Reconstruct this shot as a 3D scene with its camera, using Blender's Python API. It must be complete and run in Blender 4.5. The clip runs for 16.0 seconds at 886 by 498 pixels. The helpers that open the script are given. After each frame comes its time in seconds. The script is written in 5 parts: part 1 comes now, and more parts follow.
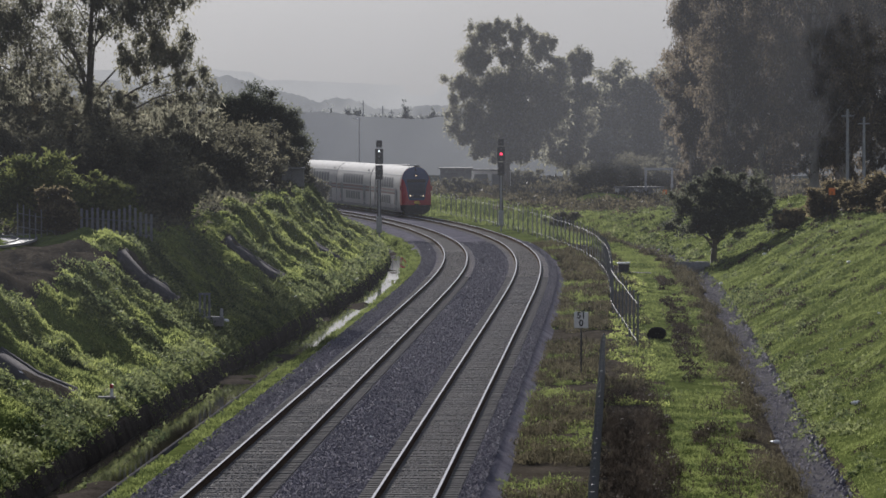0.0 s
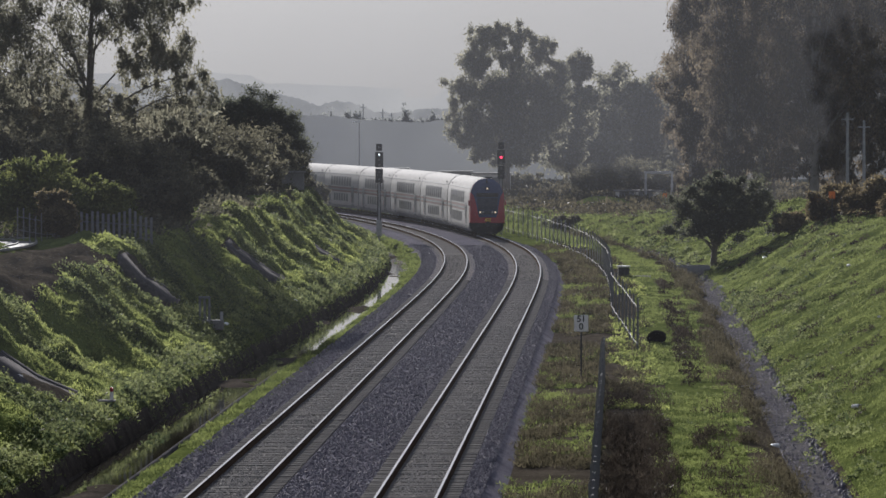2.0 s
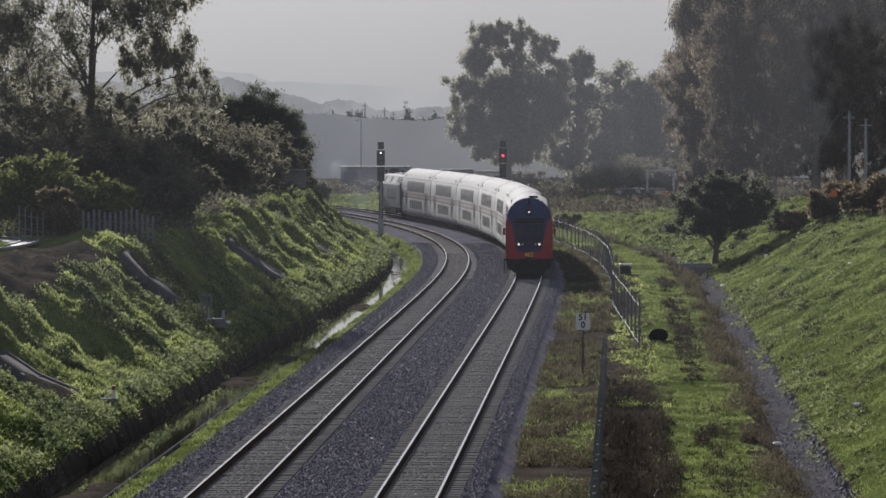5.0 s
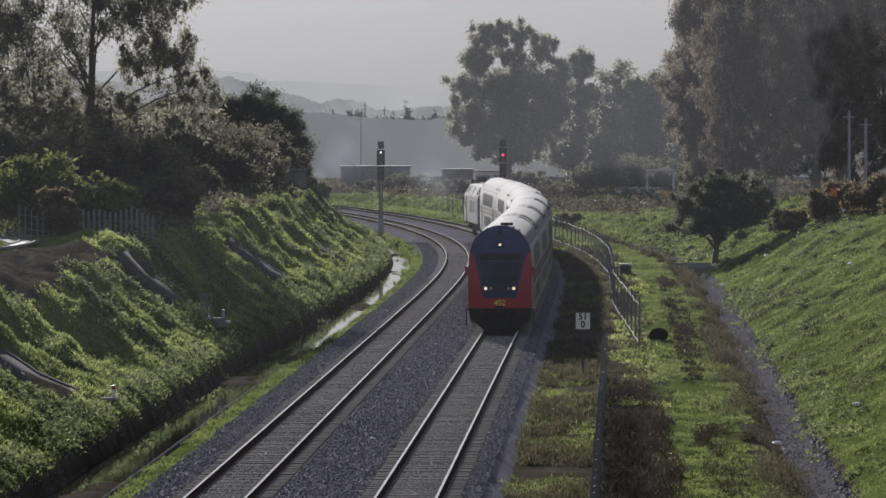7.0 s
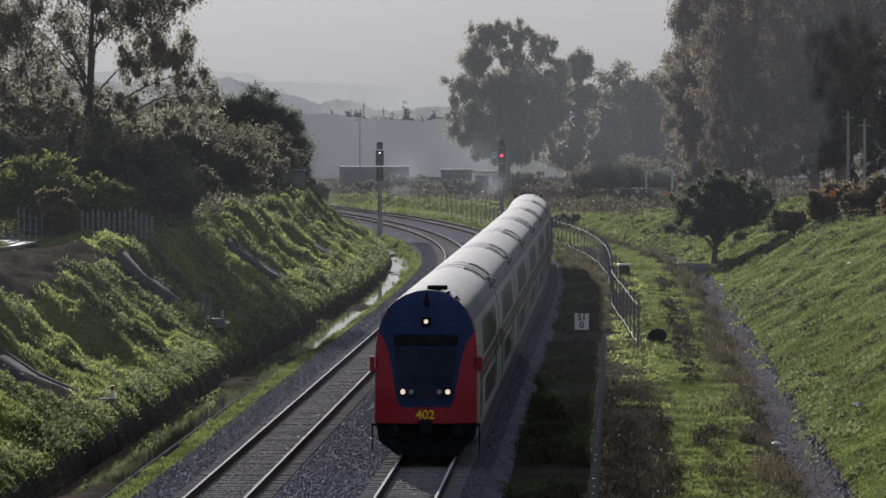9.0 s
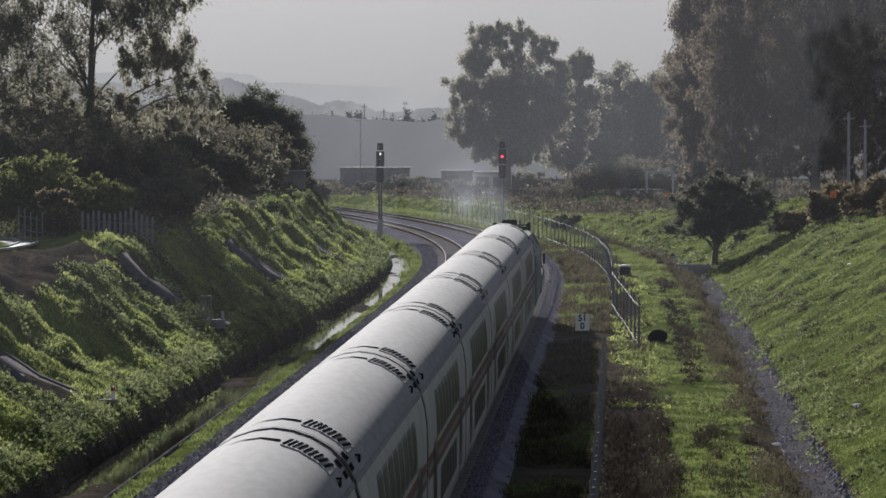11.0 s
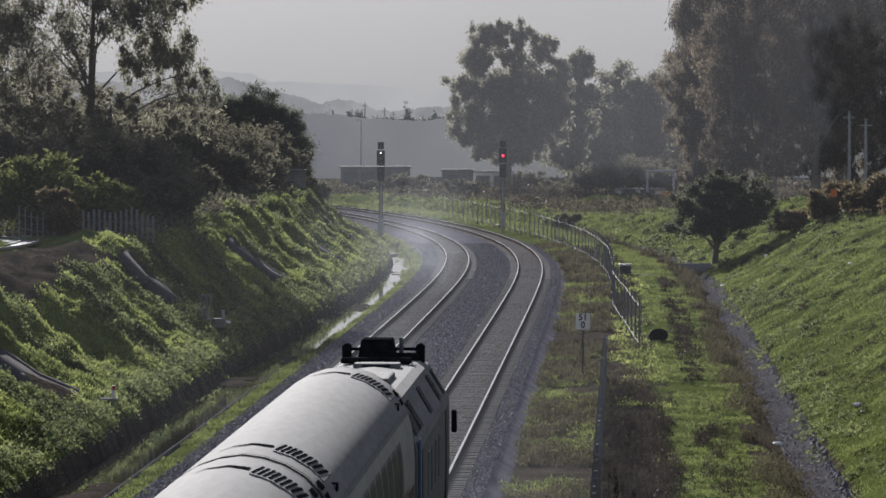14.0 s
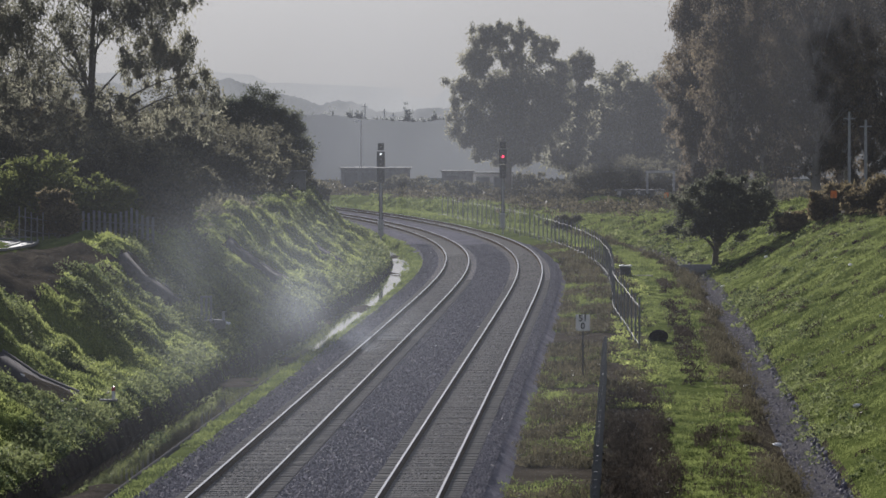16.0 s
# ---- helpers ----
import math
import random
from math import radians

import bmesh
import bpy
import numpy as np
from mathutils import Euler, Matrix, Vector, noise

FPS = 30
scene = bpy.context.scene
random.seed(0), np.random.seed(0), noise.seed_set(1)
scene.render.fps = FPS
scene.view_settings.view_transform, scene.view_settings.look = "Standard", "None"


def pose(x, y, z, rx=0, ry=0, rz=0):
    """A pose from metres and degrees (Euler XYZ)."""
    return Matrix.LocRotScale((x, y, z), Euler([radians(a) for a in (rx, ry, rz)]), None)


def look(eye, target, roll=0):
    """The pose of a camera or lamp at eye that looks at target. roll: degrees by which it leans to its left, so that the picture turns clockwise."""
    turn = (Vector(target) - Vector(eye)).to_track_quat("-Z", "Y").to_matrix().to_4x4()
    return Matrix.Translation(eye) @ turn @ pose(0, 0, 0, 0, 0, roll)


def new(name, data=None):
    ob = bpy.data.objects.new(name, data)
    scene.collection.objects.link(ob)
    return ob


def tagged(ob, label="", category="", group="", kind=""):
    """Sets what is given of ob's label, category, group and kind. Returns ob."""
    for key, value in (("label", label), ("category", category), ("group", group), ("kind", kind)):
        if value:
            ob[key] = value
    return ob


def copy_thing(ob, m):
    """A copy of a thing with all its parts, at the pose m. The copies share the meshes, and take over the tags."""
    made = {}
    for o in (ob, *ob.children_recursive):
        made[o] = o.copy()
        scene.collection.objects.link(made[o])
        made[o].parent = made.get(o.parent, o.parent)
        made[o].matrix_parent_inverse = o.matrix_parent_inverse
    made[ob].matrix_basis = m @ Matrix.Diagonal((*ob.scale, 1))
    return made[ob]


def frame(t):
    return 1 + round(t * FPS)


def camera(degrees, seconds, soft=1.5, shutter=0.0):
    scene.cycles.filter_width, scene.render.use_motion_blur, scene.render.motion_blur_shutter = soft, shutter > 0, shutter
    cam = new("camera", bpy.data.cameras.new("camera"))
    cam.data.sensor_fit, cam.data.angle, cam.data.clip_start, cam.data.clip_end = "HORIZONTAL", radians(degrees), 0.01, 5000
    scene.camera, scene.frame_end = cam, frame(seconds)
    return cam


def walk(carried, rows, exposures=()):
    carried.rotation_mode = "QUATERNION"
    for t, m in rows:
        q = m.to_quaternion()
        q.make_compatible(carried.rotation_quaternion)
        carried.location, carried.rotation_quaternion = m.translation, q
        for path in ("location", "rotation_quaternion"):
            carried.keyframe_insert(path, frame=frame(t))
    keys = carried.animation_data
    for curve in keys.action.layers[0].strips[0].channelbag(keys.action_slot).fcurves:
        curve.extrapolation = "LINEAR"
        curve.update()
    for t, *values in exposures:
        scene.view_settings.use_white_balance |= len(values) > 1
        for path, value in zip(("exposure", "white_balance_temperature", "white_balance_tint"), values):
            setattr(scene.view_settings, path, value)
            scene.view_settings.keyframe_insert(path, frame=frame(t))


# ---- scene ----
cam = camera(9.742, 16.0, soft=1.6)

EYE = (0.0, 0.0, 9.34)
# hand-held unrest of the tripod head: seconds, turn to the left, tilt upwards, in units of 1/9200 rad
UNREST = [(0, 0, -5), (0.5, 1, -3), (1, 3, -3), (1.5, 1, 0), (2, 0, 1), (2.5, 1, 0), (3, 1, 0), (3.5, 4, 0), (4, 3, -2),
          (5.2, 3, -2), (6.5, 3, -2), (7, 3, -3), (7.5, 2, -2), (8, 3, -2), (8.5, 3, -3), (9, 1, -2), (10.2, 2, -1), (11.5, 2, 0),
          (12, 2, 0), (12.5, 2, 0), (13, 3, -3), (13.5, 3, -2), (14, 3, -2), (14.5, 1, -1), (15, 0, 0), (15.5, 0, 1), (16, 3, 0)]
U = math.degrees(1 / 9200)
walk(cam, [(t, pose(*EYE, 90 - 1.4315 + b * U, 0, a * U)) for t, a, b in UNREST],
     exposures=[(0, 0.97), (16, 0.97)])

# ---- light ----
SUN_TURN, SUN_HEIGHT = -8.4, 13.3     # degrees from the view's axis, to its left; degrees up
world = bpy.data.worlds.new("world")
scene.world = world
world.use_nodes = True
wn = world.node_tree
bg = wn.nodes["Background"]
sky = wn.nodes.new("ShaderNodeTexSky")
sky.sky_type = "NISHITA"
sky.sun_disc = False
sky.sun_elevation = radians(SUN_HEIGHT)
sky.sun_rotation = radians(SUN_TURN)
sky.dust_density, sky.air_density, sky.ozone_density = 3.0, 1.0, 1.5
pale = wn.nodes.new("ShaderNodeHueSaturation")
pale.inputs["Saturation"].default_value = 0.1
wn.links.new(sky.outputs[0], pale.inputs["Color"])
# the white of a hazy winter sky, brighter overhead than at the horizon
place, axes = wn.nodes.new("ShaderNodeTexCoord"), wn.nodes.new("ShaderNodeSeparateXYZ")
wn.links.new(place.outputs["Generated"], axes.inputs[0])
rise = wn.nodes.new("ShaderNodeMix")
rise.data_type = "RGBA"
rise.inputs[6].default_value = (4.25, 4.28, 4.5, 1)
rise.inputs[7].default_value = (4.0, 5.0, 7.6, 1)
wn.links.new(axes.outputs["Z"], rise.inputs[0])
haze = wn.nodes.new("ShaderNodeMix")
haze.data_type = "RGBA"
haze.inputs[0].default_value = 0.90
wn.links.new(pale.outputs[0], haze.inputs[6])
wn.links.new(rise.outputs[2], haze.inputs[7])
wn.links.new(haze.outputs[2], bg.inputs["Color"])
bg.inputs["Strength"].default_value = 0.0298
lamp = bpy.data.lights.new("sun", "SUN")
lamp.energy, lamp.angle, lamp.color = 5.0, radians(0.8), (1.0, 0.965, 0.945)
sun = new("sun", lamp)
a, e = radians(SUN_TURN), radians(SUN_HEIGHT)
toward = Vector((math.sin(a) * math.cos(e), math.cos(a) * math.cos(e), math.sin(e)))
sun.matrix_world = look(toward * 100, (0, 0, 0))


# ---- materials ----
def material(name, c1, c2, rough=0.8, metal=0.0, scale=3.0, fine=40.0, bump=0.3, spread=0.5, glow=0.0, through_light=0.0, spec=0.3, depth=0.02, along=1.0):
    """A surface of two mixed colours at two scales, with relief; through_light lets light pass, as leaves do."""
    m = bpy.data.materials.new(name)
    m.use_nodes = True
    n, l = m.node_tree.nodes, m.node_tree.links
    p = n["Principled BSDF"]
    co = n.new("ShaderNodeTexCoord")
    big, small = n.new("ShaderNodeTexNoise"), n.new("ShaderNodeTexNoise")
    big.inputs["Scale"].default_value, small.inputs["Scale"].default_value = scale, fine
    big.inputs["Detail"].default_value = 5
    small.inputs["Detail"].default_value = 3
    mix = n.new("ShaderNodeMath")
    mix.operation = "ADD"
    half = n.new("ShaderNodeMath")
    half.operation, half.inputs[1].default_value = "MULTIPLY", 0.5
    lie = n.new("ShaderNodeMapping")
    lie.inputs["Scale"].default_value = (1, along, 1)
    l.new(co.outputs["Object"], lie.inputs["Vector"])
    for tex in (big, small):
        l.new(lie.outputs[0], tex.inputs["Vector"])
    l.new(big.outputs["Fac"], mix.inputs[0])
    l.new(small.outputs["Fac"], mix.inputs[1])
    l.new(mix.outputs[0], half.inputs[0])
    ramp = n.new("ShaderNodeValToRGB")
    ramp.color_ramp.elements[0].position = 0.5 - spread * 0.28
    ramp.color_ramp.elements[1].position = 0.5 + spread * 0.28
    ramp.color_ramp.elements[0].color = (*c1, 1)
    ramp.color_ramp.elements[1].color = (*c2, 1)
    l.new(half.outputs[0], ramp.inputs[0])
    l.new(ramp.outputs[0], p.inputs["Base Color"])
    p.inputs["Roughness"].default_value, p.inputs["Metallic"].default_value = rough, metal
    p.inputs["Specular IOR Level"].default_value = spec
    if bump:
        b = n.new("ShaderNodeBump")
        b.inputs["Strength"].default_value, b.inputs["Distance"].default_value = bump, depth
        l.new(half.outputs[0], b.inputs["Height"])
        l.new(b.outputs[0], p.inputs["Normal"])
    if glow:
        p.inputs["Emission Color"].default_value = (*c2, 1)
        p.inputs["Emission Strength"].default_value = glow
    if through_light:
        tr, sh = n.new("ShaderNodeBsdfTranslucent"), n.new("ShaderNodeMixShader")
        l.new(ramp.outputs[0], tr.inputs["Color"])
        sh.inputs[0].default_value = through_light
        l.new(p.outputs[0], sh.inputs[1])
        l.new(tr.outputs[0], sh.inputs[2])
        l.new(sh.outputs[0], n["Material Output"].inputs["Surface"])
    return m


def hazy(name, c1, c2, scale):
    """A far ridge that glows by itself, the haze put into its emission colour, slightly mottled."""
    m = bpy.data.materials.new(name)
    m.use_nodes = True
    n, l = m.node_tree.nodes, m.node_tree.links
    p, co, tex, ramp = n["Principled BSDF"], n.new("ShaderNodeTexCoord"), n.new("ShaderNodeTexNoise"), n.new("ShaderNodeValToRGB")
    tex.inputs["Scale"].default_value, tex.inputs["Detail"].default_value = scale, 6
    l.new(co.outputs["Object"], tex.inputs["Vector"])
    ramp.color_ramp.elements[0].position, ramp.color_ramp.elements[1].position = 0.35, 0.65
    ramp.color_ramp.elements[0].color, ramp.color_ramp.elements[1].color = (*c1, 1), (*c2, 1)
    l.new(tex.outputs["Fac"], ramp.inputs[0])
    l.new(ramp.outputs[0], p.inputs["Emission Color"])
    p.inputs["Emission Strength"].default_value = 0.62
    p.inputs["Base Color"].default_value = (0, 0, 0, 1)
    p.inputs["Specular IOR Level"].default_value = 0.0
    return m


def pebbles(name, c1, c2):
    """Stones whose colour varies from stone to stone."""
    m = bpy.data.materials.new(name)
    m.use_nodes = True
    n, l = m.node_tree.nodes, m.node_tree.links
    p, geo, ramp = n["Principled BSDF"], n.new("ShaderNodeNewGeometry"), n.new("ShaderNodeValToRGB")
    ramp.color_ramp.elements[0].color, ramp.color_ramp.elements[1].color = (*c1, 1), (*c2, 1)
    l.new(geo.outputs["Random Per Island"], ramp.inputs[0])
    l.new(ramp.outputs[0], p.inputs["Base Color"])
    p.inputs["Roughness"].default_value, p.inputs["Specular IOR Level"].default_value = 0.95, 0.05
    return m


def leafy(name, c1, c2, through_light=0.4, patch=0.25):
    """Leaves: the colour varies from leaf to leaf and in broad patches."""
    m = bpy.data.materials.new(name)
    m.use_nodes = True
    n, l = m.node_tree.nodes, m.node_tree.links
    p = n["Principled BSDF"]
    geo, co, tex = n.new("ShaderNodeNewGeometry"), n.new("ShaderNodeTexCoord"), n.new("ShaderNodeTexNoise")
    tex.inputs["Scale"].default_value = patch
    tex.inputs["Detail"].default_value = 4
    l.new(co.outputs["Object"], tex.inputs["Vector"])
    add, ramp = n.new("ShaderNodeMath"), n.new("ShaderNodeValToRGB")
    add.operation = "MULTIPLY_ADD"
    add.inputs[1].default_value = 0.85
    l.new(geo.outputs["Random Per Island"], add.inputs[0])
    sub = n.new("ShaderNodeMath")
    sub.operation, sub.inputs[1].default_value, sub.inputs[2].default_value = "MULTIPLY_ADD", 2.3, -1.06
    l.new(tex.outputs["Fac"], sub.inputs[0])
    l.new(sub.outputs[0], add.inputs[2])
    ramp.color_ramp.elements[0].color, ramp.color_ramp.elements[1].color = (*c1, 1), (*c2, 1)
    l.new(add.outputs[0], ramp.inputs[0])
    l.new(ramp.outputs[0], p.inputs["Base Color"])
    p.inputs["Roughness"].default_value, p.inputs["Specular IOR Level"].default_value = 0.7, 0.04
    tr, sh = n.new("ShaderNodeBsdfTranslucent"), n.new("ShaderNodeMixShader")
    l.new(ramp.outputs[0], tr.inputs["Color"])
    sh.inputs[0].default_value = through_light
    l.new(p.outputs[0], sh.inputs[1])
    l.new(tr.outputs[0], sh.inputs[2])
    l.new(sh.outputs[0], n["Material Output"].inputs["Surface"])
    return m


M_SOIL = material("turf", (0.042, 0.056, 0.019), (0.125, 0.148, 0.046), 1.0, scale=0.5, fine=6, bump=1.0, depth=0.16, spec=0.0)
M_EARTH = material("bare_earth", (0.036, 0.031, 0.025), (0.085, 0.072, 0.056), 1.0, scale=0.8, fine=7, bump=1.0, depth=0.14, spec=0.0)
M_CHUTE = material("weathered_stone_slab", (0.05, 0.049, 0.052), (0.105, 0.10, 0.10), 1.0, spec=0.0, scale=0.7, fine=6, bump=0.7, depth=0.08)
M_BALLAST = material("ballast", (0.082, 0.078, 0.094), (0.168, 0.158, 0.18), 1.0, scale=0.5, fine=9, bump=1.0, depth=0.12, spec=0.0)
M_BEDMID = material("worn_ballast", (0.118, 0.112, 0.112), (0.222, 0.208, 0.20), 1.0, scale=0.5, fine=9, bump=1.0, depth=0.1, spec=0.0)
M_SLEEPER = material("sleeper_concrete", (0.15, 0.14, 0.13), (0.26, 0.245, 0.225), 1.0, spec=0.0, scale=0.4, fine=30, bump=0.3)
M_STONE = pebbles("ballast_stone", (0.066, 0.062, 0.076), (0.168, 0.158, 0.176))
M_PALESTONE = pebbles("pale_stone", (0.07, 0.066, 0.066), (0.24, 0.225, 0.21))
M_RAIL = material("rail_side", (0.045, 0.033, 0.027), (0.09, 0.065, 0.048), 0.95, scale=1, fine=30, bump=0.2, spec=0.0)
M_RAILTOP = material("rail_top", (0.48, 0.475, 0.485), (0.62, 0.615, 0.62), 0.8, 0.0, scale=0.5, fine=20, bump=0.05, spec=0.0)
M_CONCRETE = material("concrete", (0.13, 0.128, 0.126), (0.25, 0.245, 0.24), 1.0, spec=0.05, scale=0.6, fine=12, bump=0.4)
M_MUD = material("ditch_mud", (0.03, 0.026, 0.022), (0.085, 0.072, 0.06), 1.0, spec=0.0, scale=0.7, fine=10, bump=0.7, depth=0.06)
M_GRAVEL = material("channel_gravel", (0.05, 0.048, 0.052), (0.125, 0.118, 0.118), 1.0, scale=0.8, fine=7, bump=1.0, depth=0.15, spec=0.0)
M_WATER = material("ditch_water", (0.02, 0.019, 0.014), (0.045, 0.04, 0.03), 0.03, scale=0.5, fine=6, bump=0.02, spec=0.22)
M_ASPHALT = material("asphalt", (0.07, 0.07, 0.072), (0.14, 0.138, 0.135), 0.9, scale=0.5, fine=20, bump=0.2)
M_WHITE = material("white_paint", (0.70, 0.69, 0.67), (0.82, 0.81, 0.79), 0.55, scale=2, fine=20, bump=0.1)
M_STEEL = material("galvanised_steel", (0.28, 0.29, 0.31), (0.45, 0.46, 0.48), 0.5, 0.6, scale=3, fine=30, bump=0.1)
M_OLDSTEEL = material("weathered_steel", (0.12, 0.125, 0.14), (0.22, 0.225, 0.24), 0.9, 0.0, scale=3, fine=30, bump=0.1, spec=0.03)
M_FENCE = material("galvanised_palings", (0.11, 0.113, 0.12), (0.21, 0.214, 0.222), 0.9, 0.0, scale=3, fine=30, bump=0.1, spec=0.1)
M_DARKSTEEL = material("dark_steel", (0.03, 0.03, 0.035), (0.07, 0.07, 0.075), 0.6, 0.3, scale=3, fine=30, bump=0.1)
M_BLACK = material("black_paint", (0.010, 0.010, 0.012), (0.025, 0.025, 0.028), 0.9, spec=0.0, scale=4, fine=30, bump=0.1)
M_ROOF = material("coach_roof", (0.172, 0.170, 0.167), (0.236, 0.234, 0.232), 0.9, scale=1.0, fine=7, bump=0.0, spec=0.02, along=0.14)
M_BODY = material("coach_side", (0.24, 0.235, 0.23), (0.33, 0.324, 0.316), 0.6, scale=0.5, fine=3, bump=0.0, spec=0.08)
M_BAND = material("maroon_band", (0.085, 0.038, 0.036), (0.13, 0.058, 0.052), 0.6, scale=1, fine=8, bump=0.03, spec=0.08)
M_STRIPE = material("grey_band", (0.11, 0.115, 0.125), (0.155, 0.16, 0.17), 0.6, scale=1, fine=8, bump=0.03, spec=0.08)
M_RED = material("red_paint", (0.24, 0.007, 0.016), (0.31, 0.010, 0.022), 0.4, scale=1, fine=9, bump=0.05, spec=0.3)
M_BLUE = material("dark_blue_paint", (0.012, 0.024, 0.075), (0.019, 0.035, 0.098), 0.45, scale=1, fine=9, bump=0.05, spec=0.12)
M_SKYBLUE = material("sky_blue_paint", (0.10, 0.17, 0.30), (0.14, 0.22, 0.36), 0.5, scale=1, fine=9, bump=0.03, spec=0.1)
M_GLASS = material("tinted_glass", (0.012, 0.018, 0.034), (0.026, 0.032, 0.050), 0.4, scale=1, fine=3, bump=0.0, spec=0.05)
M_LAMP = material("lamp_glow", (1.0, 0.8, 0.6), (1.0, 0.78, 0.58), 0.3, bump=0, glow=0.38)
M_LAMPOFF = material("lamp_lens", (0.25, 0.25, 0.27), (0.4, 0.4, 0.42), 0.15, bump=0, spec=0.6)
M_REDLAMP = material("red_signal_glow", (1.0, 0.02, 0.05), (1.0, 0.03, 0.09), 0.3, bump=0, glow=1.5)
M_WHITELAMP = material("white_signal_glow", (0.9, 0.95, 1.0), (0.9, 0.95, 1.0), 0.3, bump=0, glow=0.7)
M_YELLOW = material("yellow_figures", (0.75, 0.50, 0.03), (0.85, 0.58, 0.05), 0.5, bump=0)
M_ORANGE = material("orange_paint", (0.75, 0.18, 0.04), (0.85, 0.25, 0.06), 0.6, bump=0)
M_BARK = material("bark", (0.07, 0.06, 0.05), (0.17, 0.15, 0.13), 0.9, scale=1.2, fine=8, bump=0.6, depth=0.05)
M_PALEBARK = material("pale_bark", (0.20, 0.19, 0.175), (0.34, 0.32, 0.30), 0.85, scale=1.2, fine=8, bump=0.4, depth=0.04)
M_GRASS = leafy("grass_leaves", (0.066, 0.085, 0.032), (0.30, 0.335, 0.11), 0.6, 0.3)
M_LIME = leafy("lime_grass_leaves", (0.044, 0.060, 0.024), (0.172, 0.20, 0.068), 0.52, 0.35)
M_WEED = leafy("broad_weeds", (0.036, 0.052, 0.028), (0.205, 0.228, 0.10), 0.5, 0.3)
M_DRY = leafy("dry_weeds", (0.07, 0.055, 0.034), (0.20, 0.165, 0.095), 0.45, 0.4)
M_BROWN = leafy("brown_weeds", (0.028, 0.027, 0.019), (0.105, 0.092, 0.060), 0.42, 0.7)
M_EUCDARK = leafy("dark_eucalyptus_leaves", (0.042, 0.039, 0.036), (0.175, 0.142, 0.098), 0.55, 0.16)
M_EUC = leafy("eucalyptus_leaves", (0.10, 0.102, 0.078), (0.225, 0.215, 0.16), 0.62, 0.12)
M_DARKLEAF = leafy("dark_leaves", (0.055, 0.062, 0.045), (0.12, 0.125, 0.085), 0.5, 0.2)
M_SHRUB = leafy("shrub_leaves", (0.055, 0.054, 0.042), (0.165, 0.155, 0.105), 0.5, 0.2)
M_YELLEAF = leafy("yellow_green_leaves", (0.06, 0.075, 0.028), (0.17, 0.185, 0.065), 0.45, 0.3)
# pale grey base colour carries the haze over the far ridge's trees
M_HAZYLEAF = leafy("haze_paled_leaves", (0.13, 0.14, 0.14), (0.22, 0.23, 0.225), 0.5, 0.05)
M_FAR = material("far_hill", (0.055, 0.065, 0.05), (0.12, 0.125, 0.10), 1.0, scale=0.02, fine=0.2, bump=0.2, spec=0.0)
# haze painted as glow, paler for each ridge farther off
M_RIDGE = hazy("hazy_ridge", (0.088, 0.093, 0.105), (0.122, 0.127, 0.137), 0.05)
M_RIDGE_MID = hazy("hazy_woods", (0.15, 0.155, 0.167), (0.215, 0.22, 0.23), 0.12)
M_RIDGE_FAR = hazy("hazy_far_ridge", (0.26, 0.264, 0.276), (0.32, 0.323, 0.332), 0.01)
M_BRAMBLE = leafy("bramble", (0.022, 0.018, 0.015), (0.075, 0.062, 0.05), 0.25, 0.5)


# ---- mesh helpers ----
def mesh_of(name, verts, faces, mat, smooth=False):
    me = bpy.data.meshes.new(name)
    verts = np.asarray(verts, dtype=np.float32)
    if isinstance(faces, np.ndarray):
        k = faces.shape[1]
        me.vertices.add(len(verts))
        me.vertices.foreach_set("co", verts.ravel())
        me.loops.add(faces.size)
        me.loops.foreach_set("vertex_index", faces.astype(np.int32).ravel())
        me.polygons.add(len(faces))
        me.polygons.foreach_set("loop_start", np.arange(0, faces.size, k, dtype=np.int32))
        me.update(calc_edges=True)
    else:
        me.from_pydata([tuple(map(float, v)) for v in verts], [], faces)
    if smooth:
        me.polygons.foreach_set("use_smooth", np.ones(len(me.polygons), dtype=bool))
    me.materials.append(mat)
    return me


def thing(name, label, category, m=None, group="", kind=""):
    ob = new(name)
    ob.empty_display_size = 0.2
    if m is not None:
        ob.matrix_basis = m
    return tagged(ob, label, category, group, kind)


def part(name, data, mat, parent, label="", m=None):
    """One mesh object under parent, out of a bmesh or of a mesh."""
    if isinstance(data, bmesh.types.BMesh):
        me = bpy.data.meshes.new(name)
        data.to_mesh(me)
        data.free()
        me.materials.append(mat)
        data = me
    ob = new(name, data)
    ob.parent = parent
    if m is not None:
        ob.matrix_basis = m
    return tagged(ob, label)


def box(sx, sy, sz, at=(0, 0, 0), bevel=0.0, bm=None, turn=0.0):
    """A bevelled block whose base's middle is at 'at'."""
    bm = bm or bmesh.new()
    made = bmesh.ops.create_cube(bm, size=1.0)["verts"]
    r = Matrix.Rotation(radians(turn), 4, "Z")
    for v in made:
        v.co = Vector((v.co.x * sx, v.co.y * sy, (v.co.z + 0.5) * sz))
    if bevel:
        edges = list({e for v in made for e in v.link_edges})
        res = bmesh.ops.bevel(bm, geom=edges, offset=bevel, segments=2, affect="EDGES", profile=0.5)
        made = list({v for f in res["faces"] for v in f.verts} | {v for v in made if v.is_valid})
    for v in made:
        v.co = r @ v.co + Vector(at)
    return bm


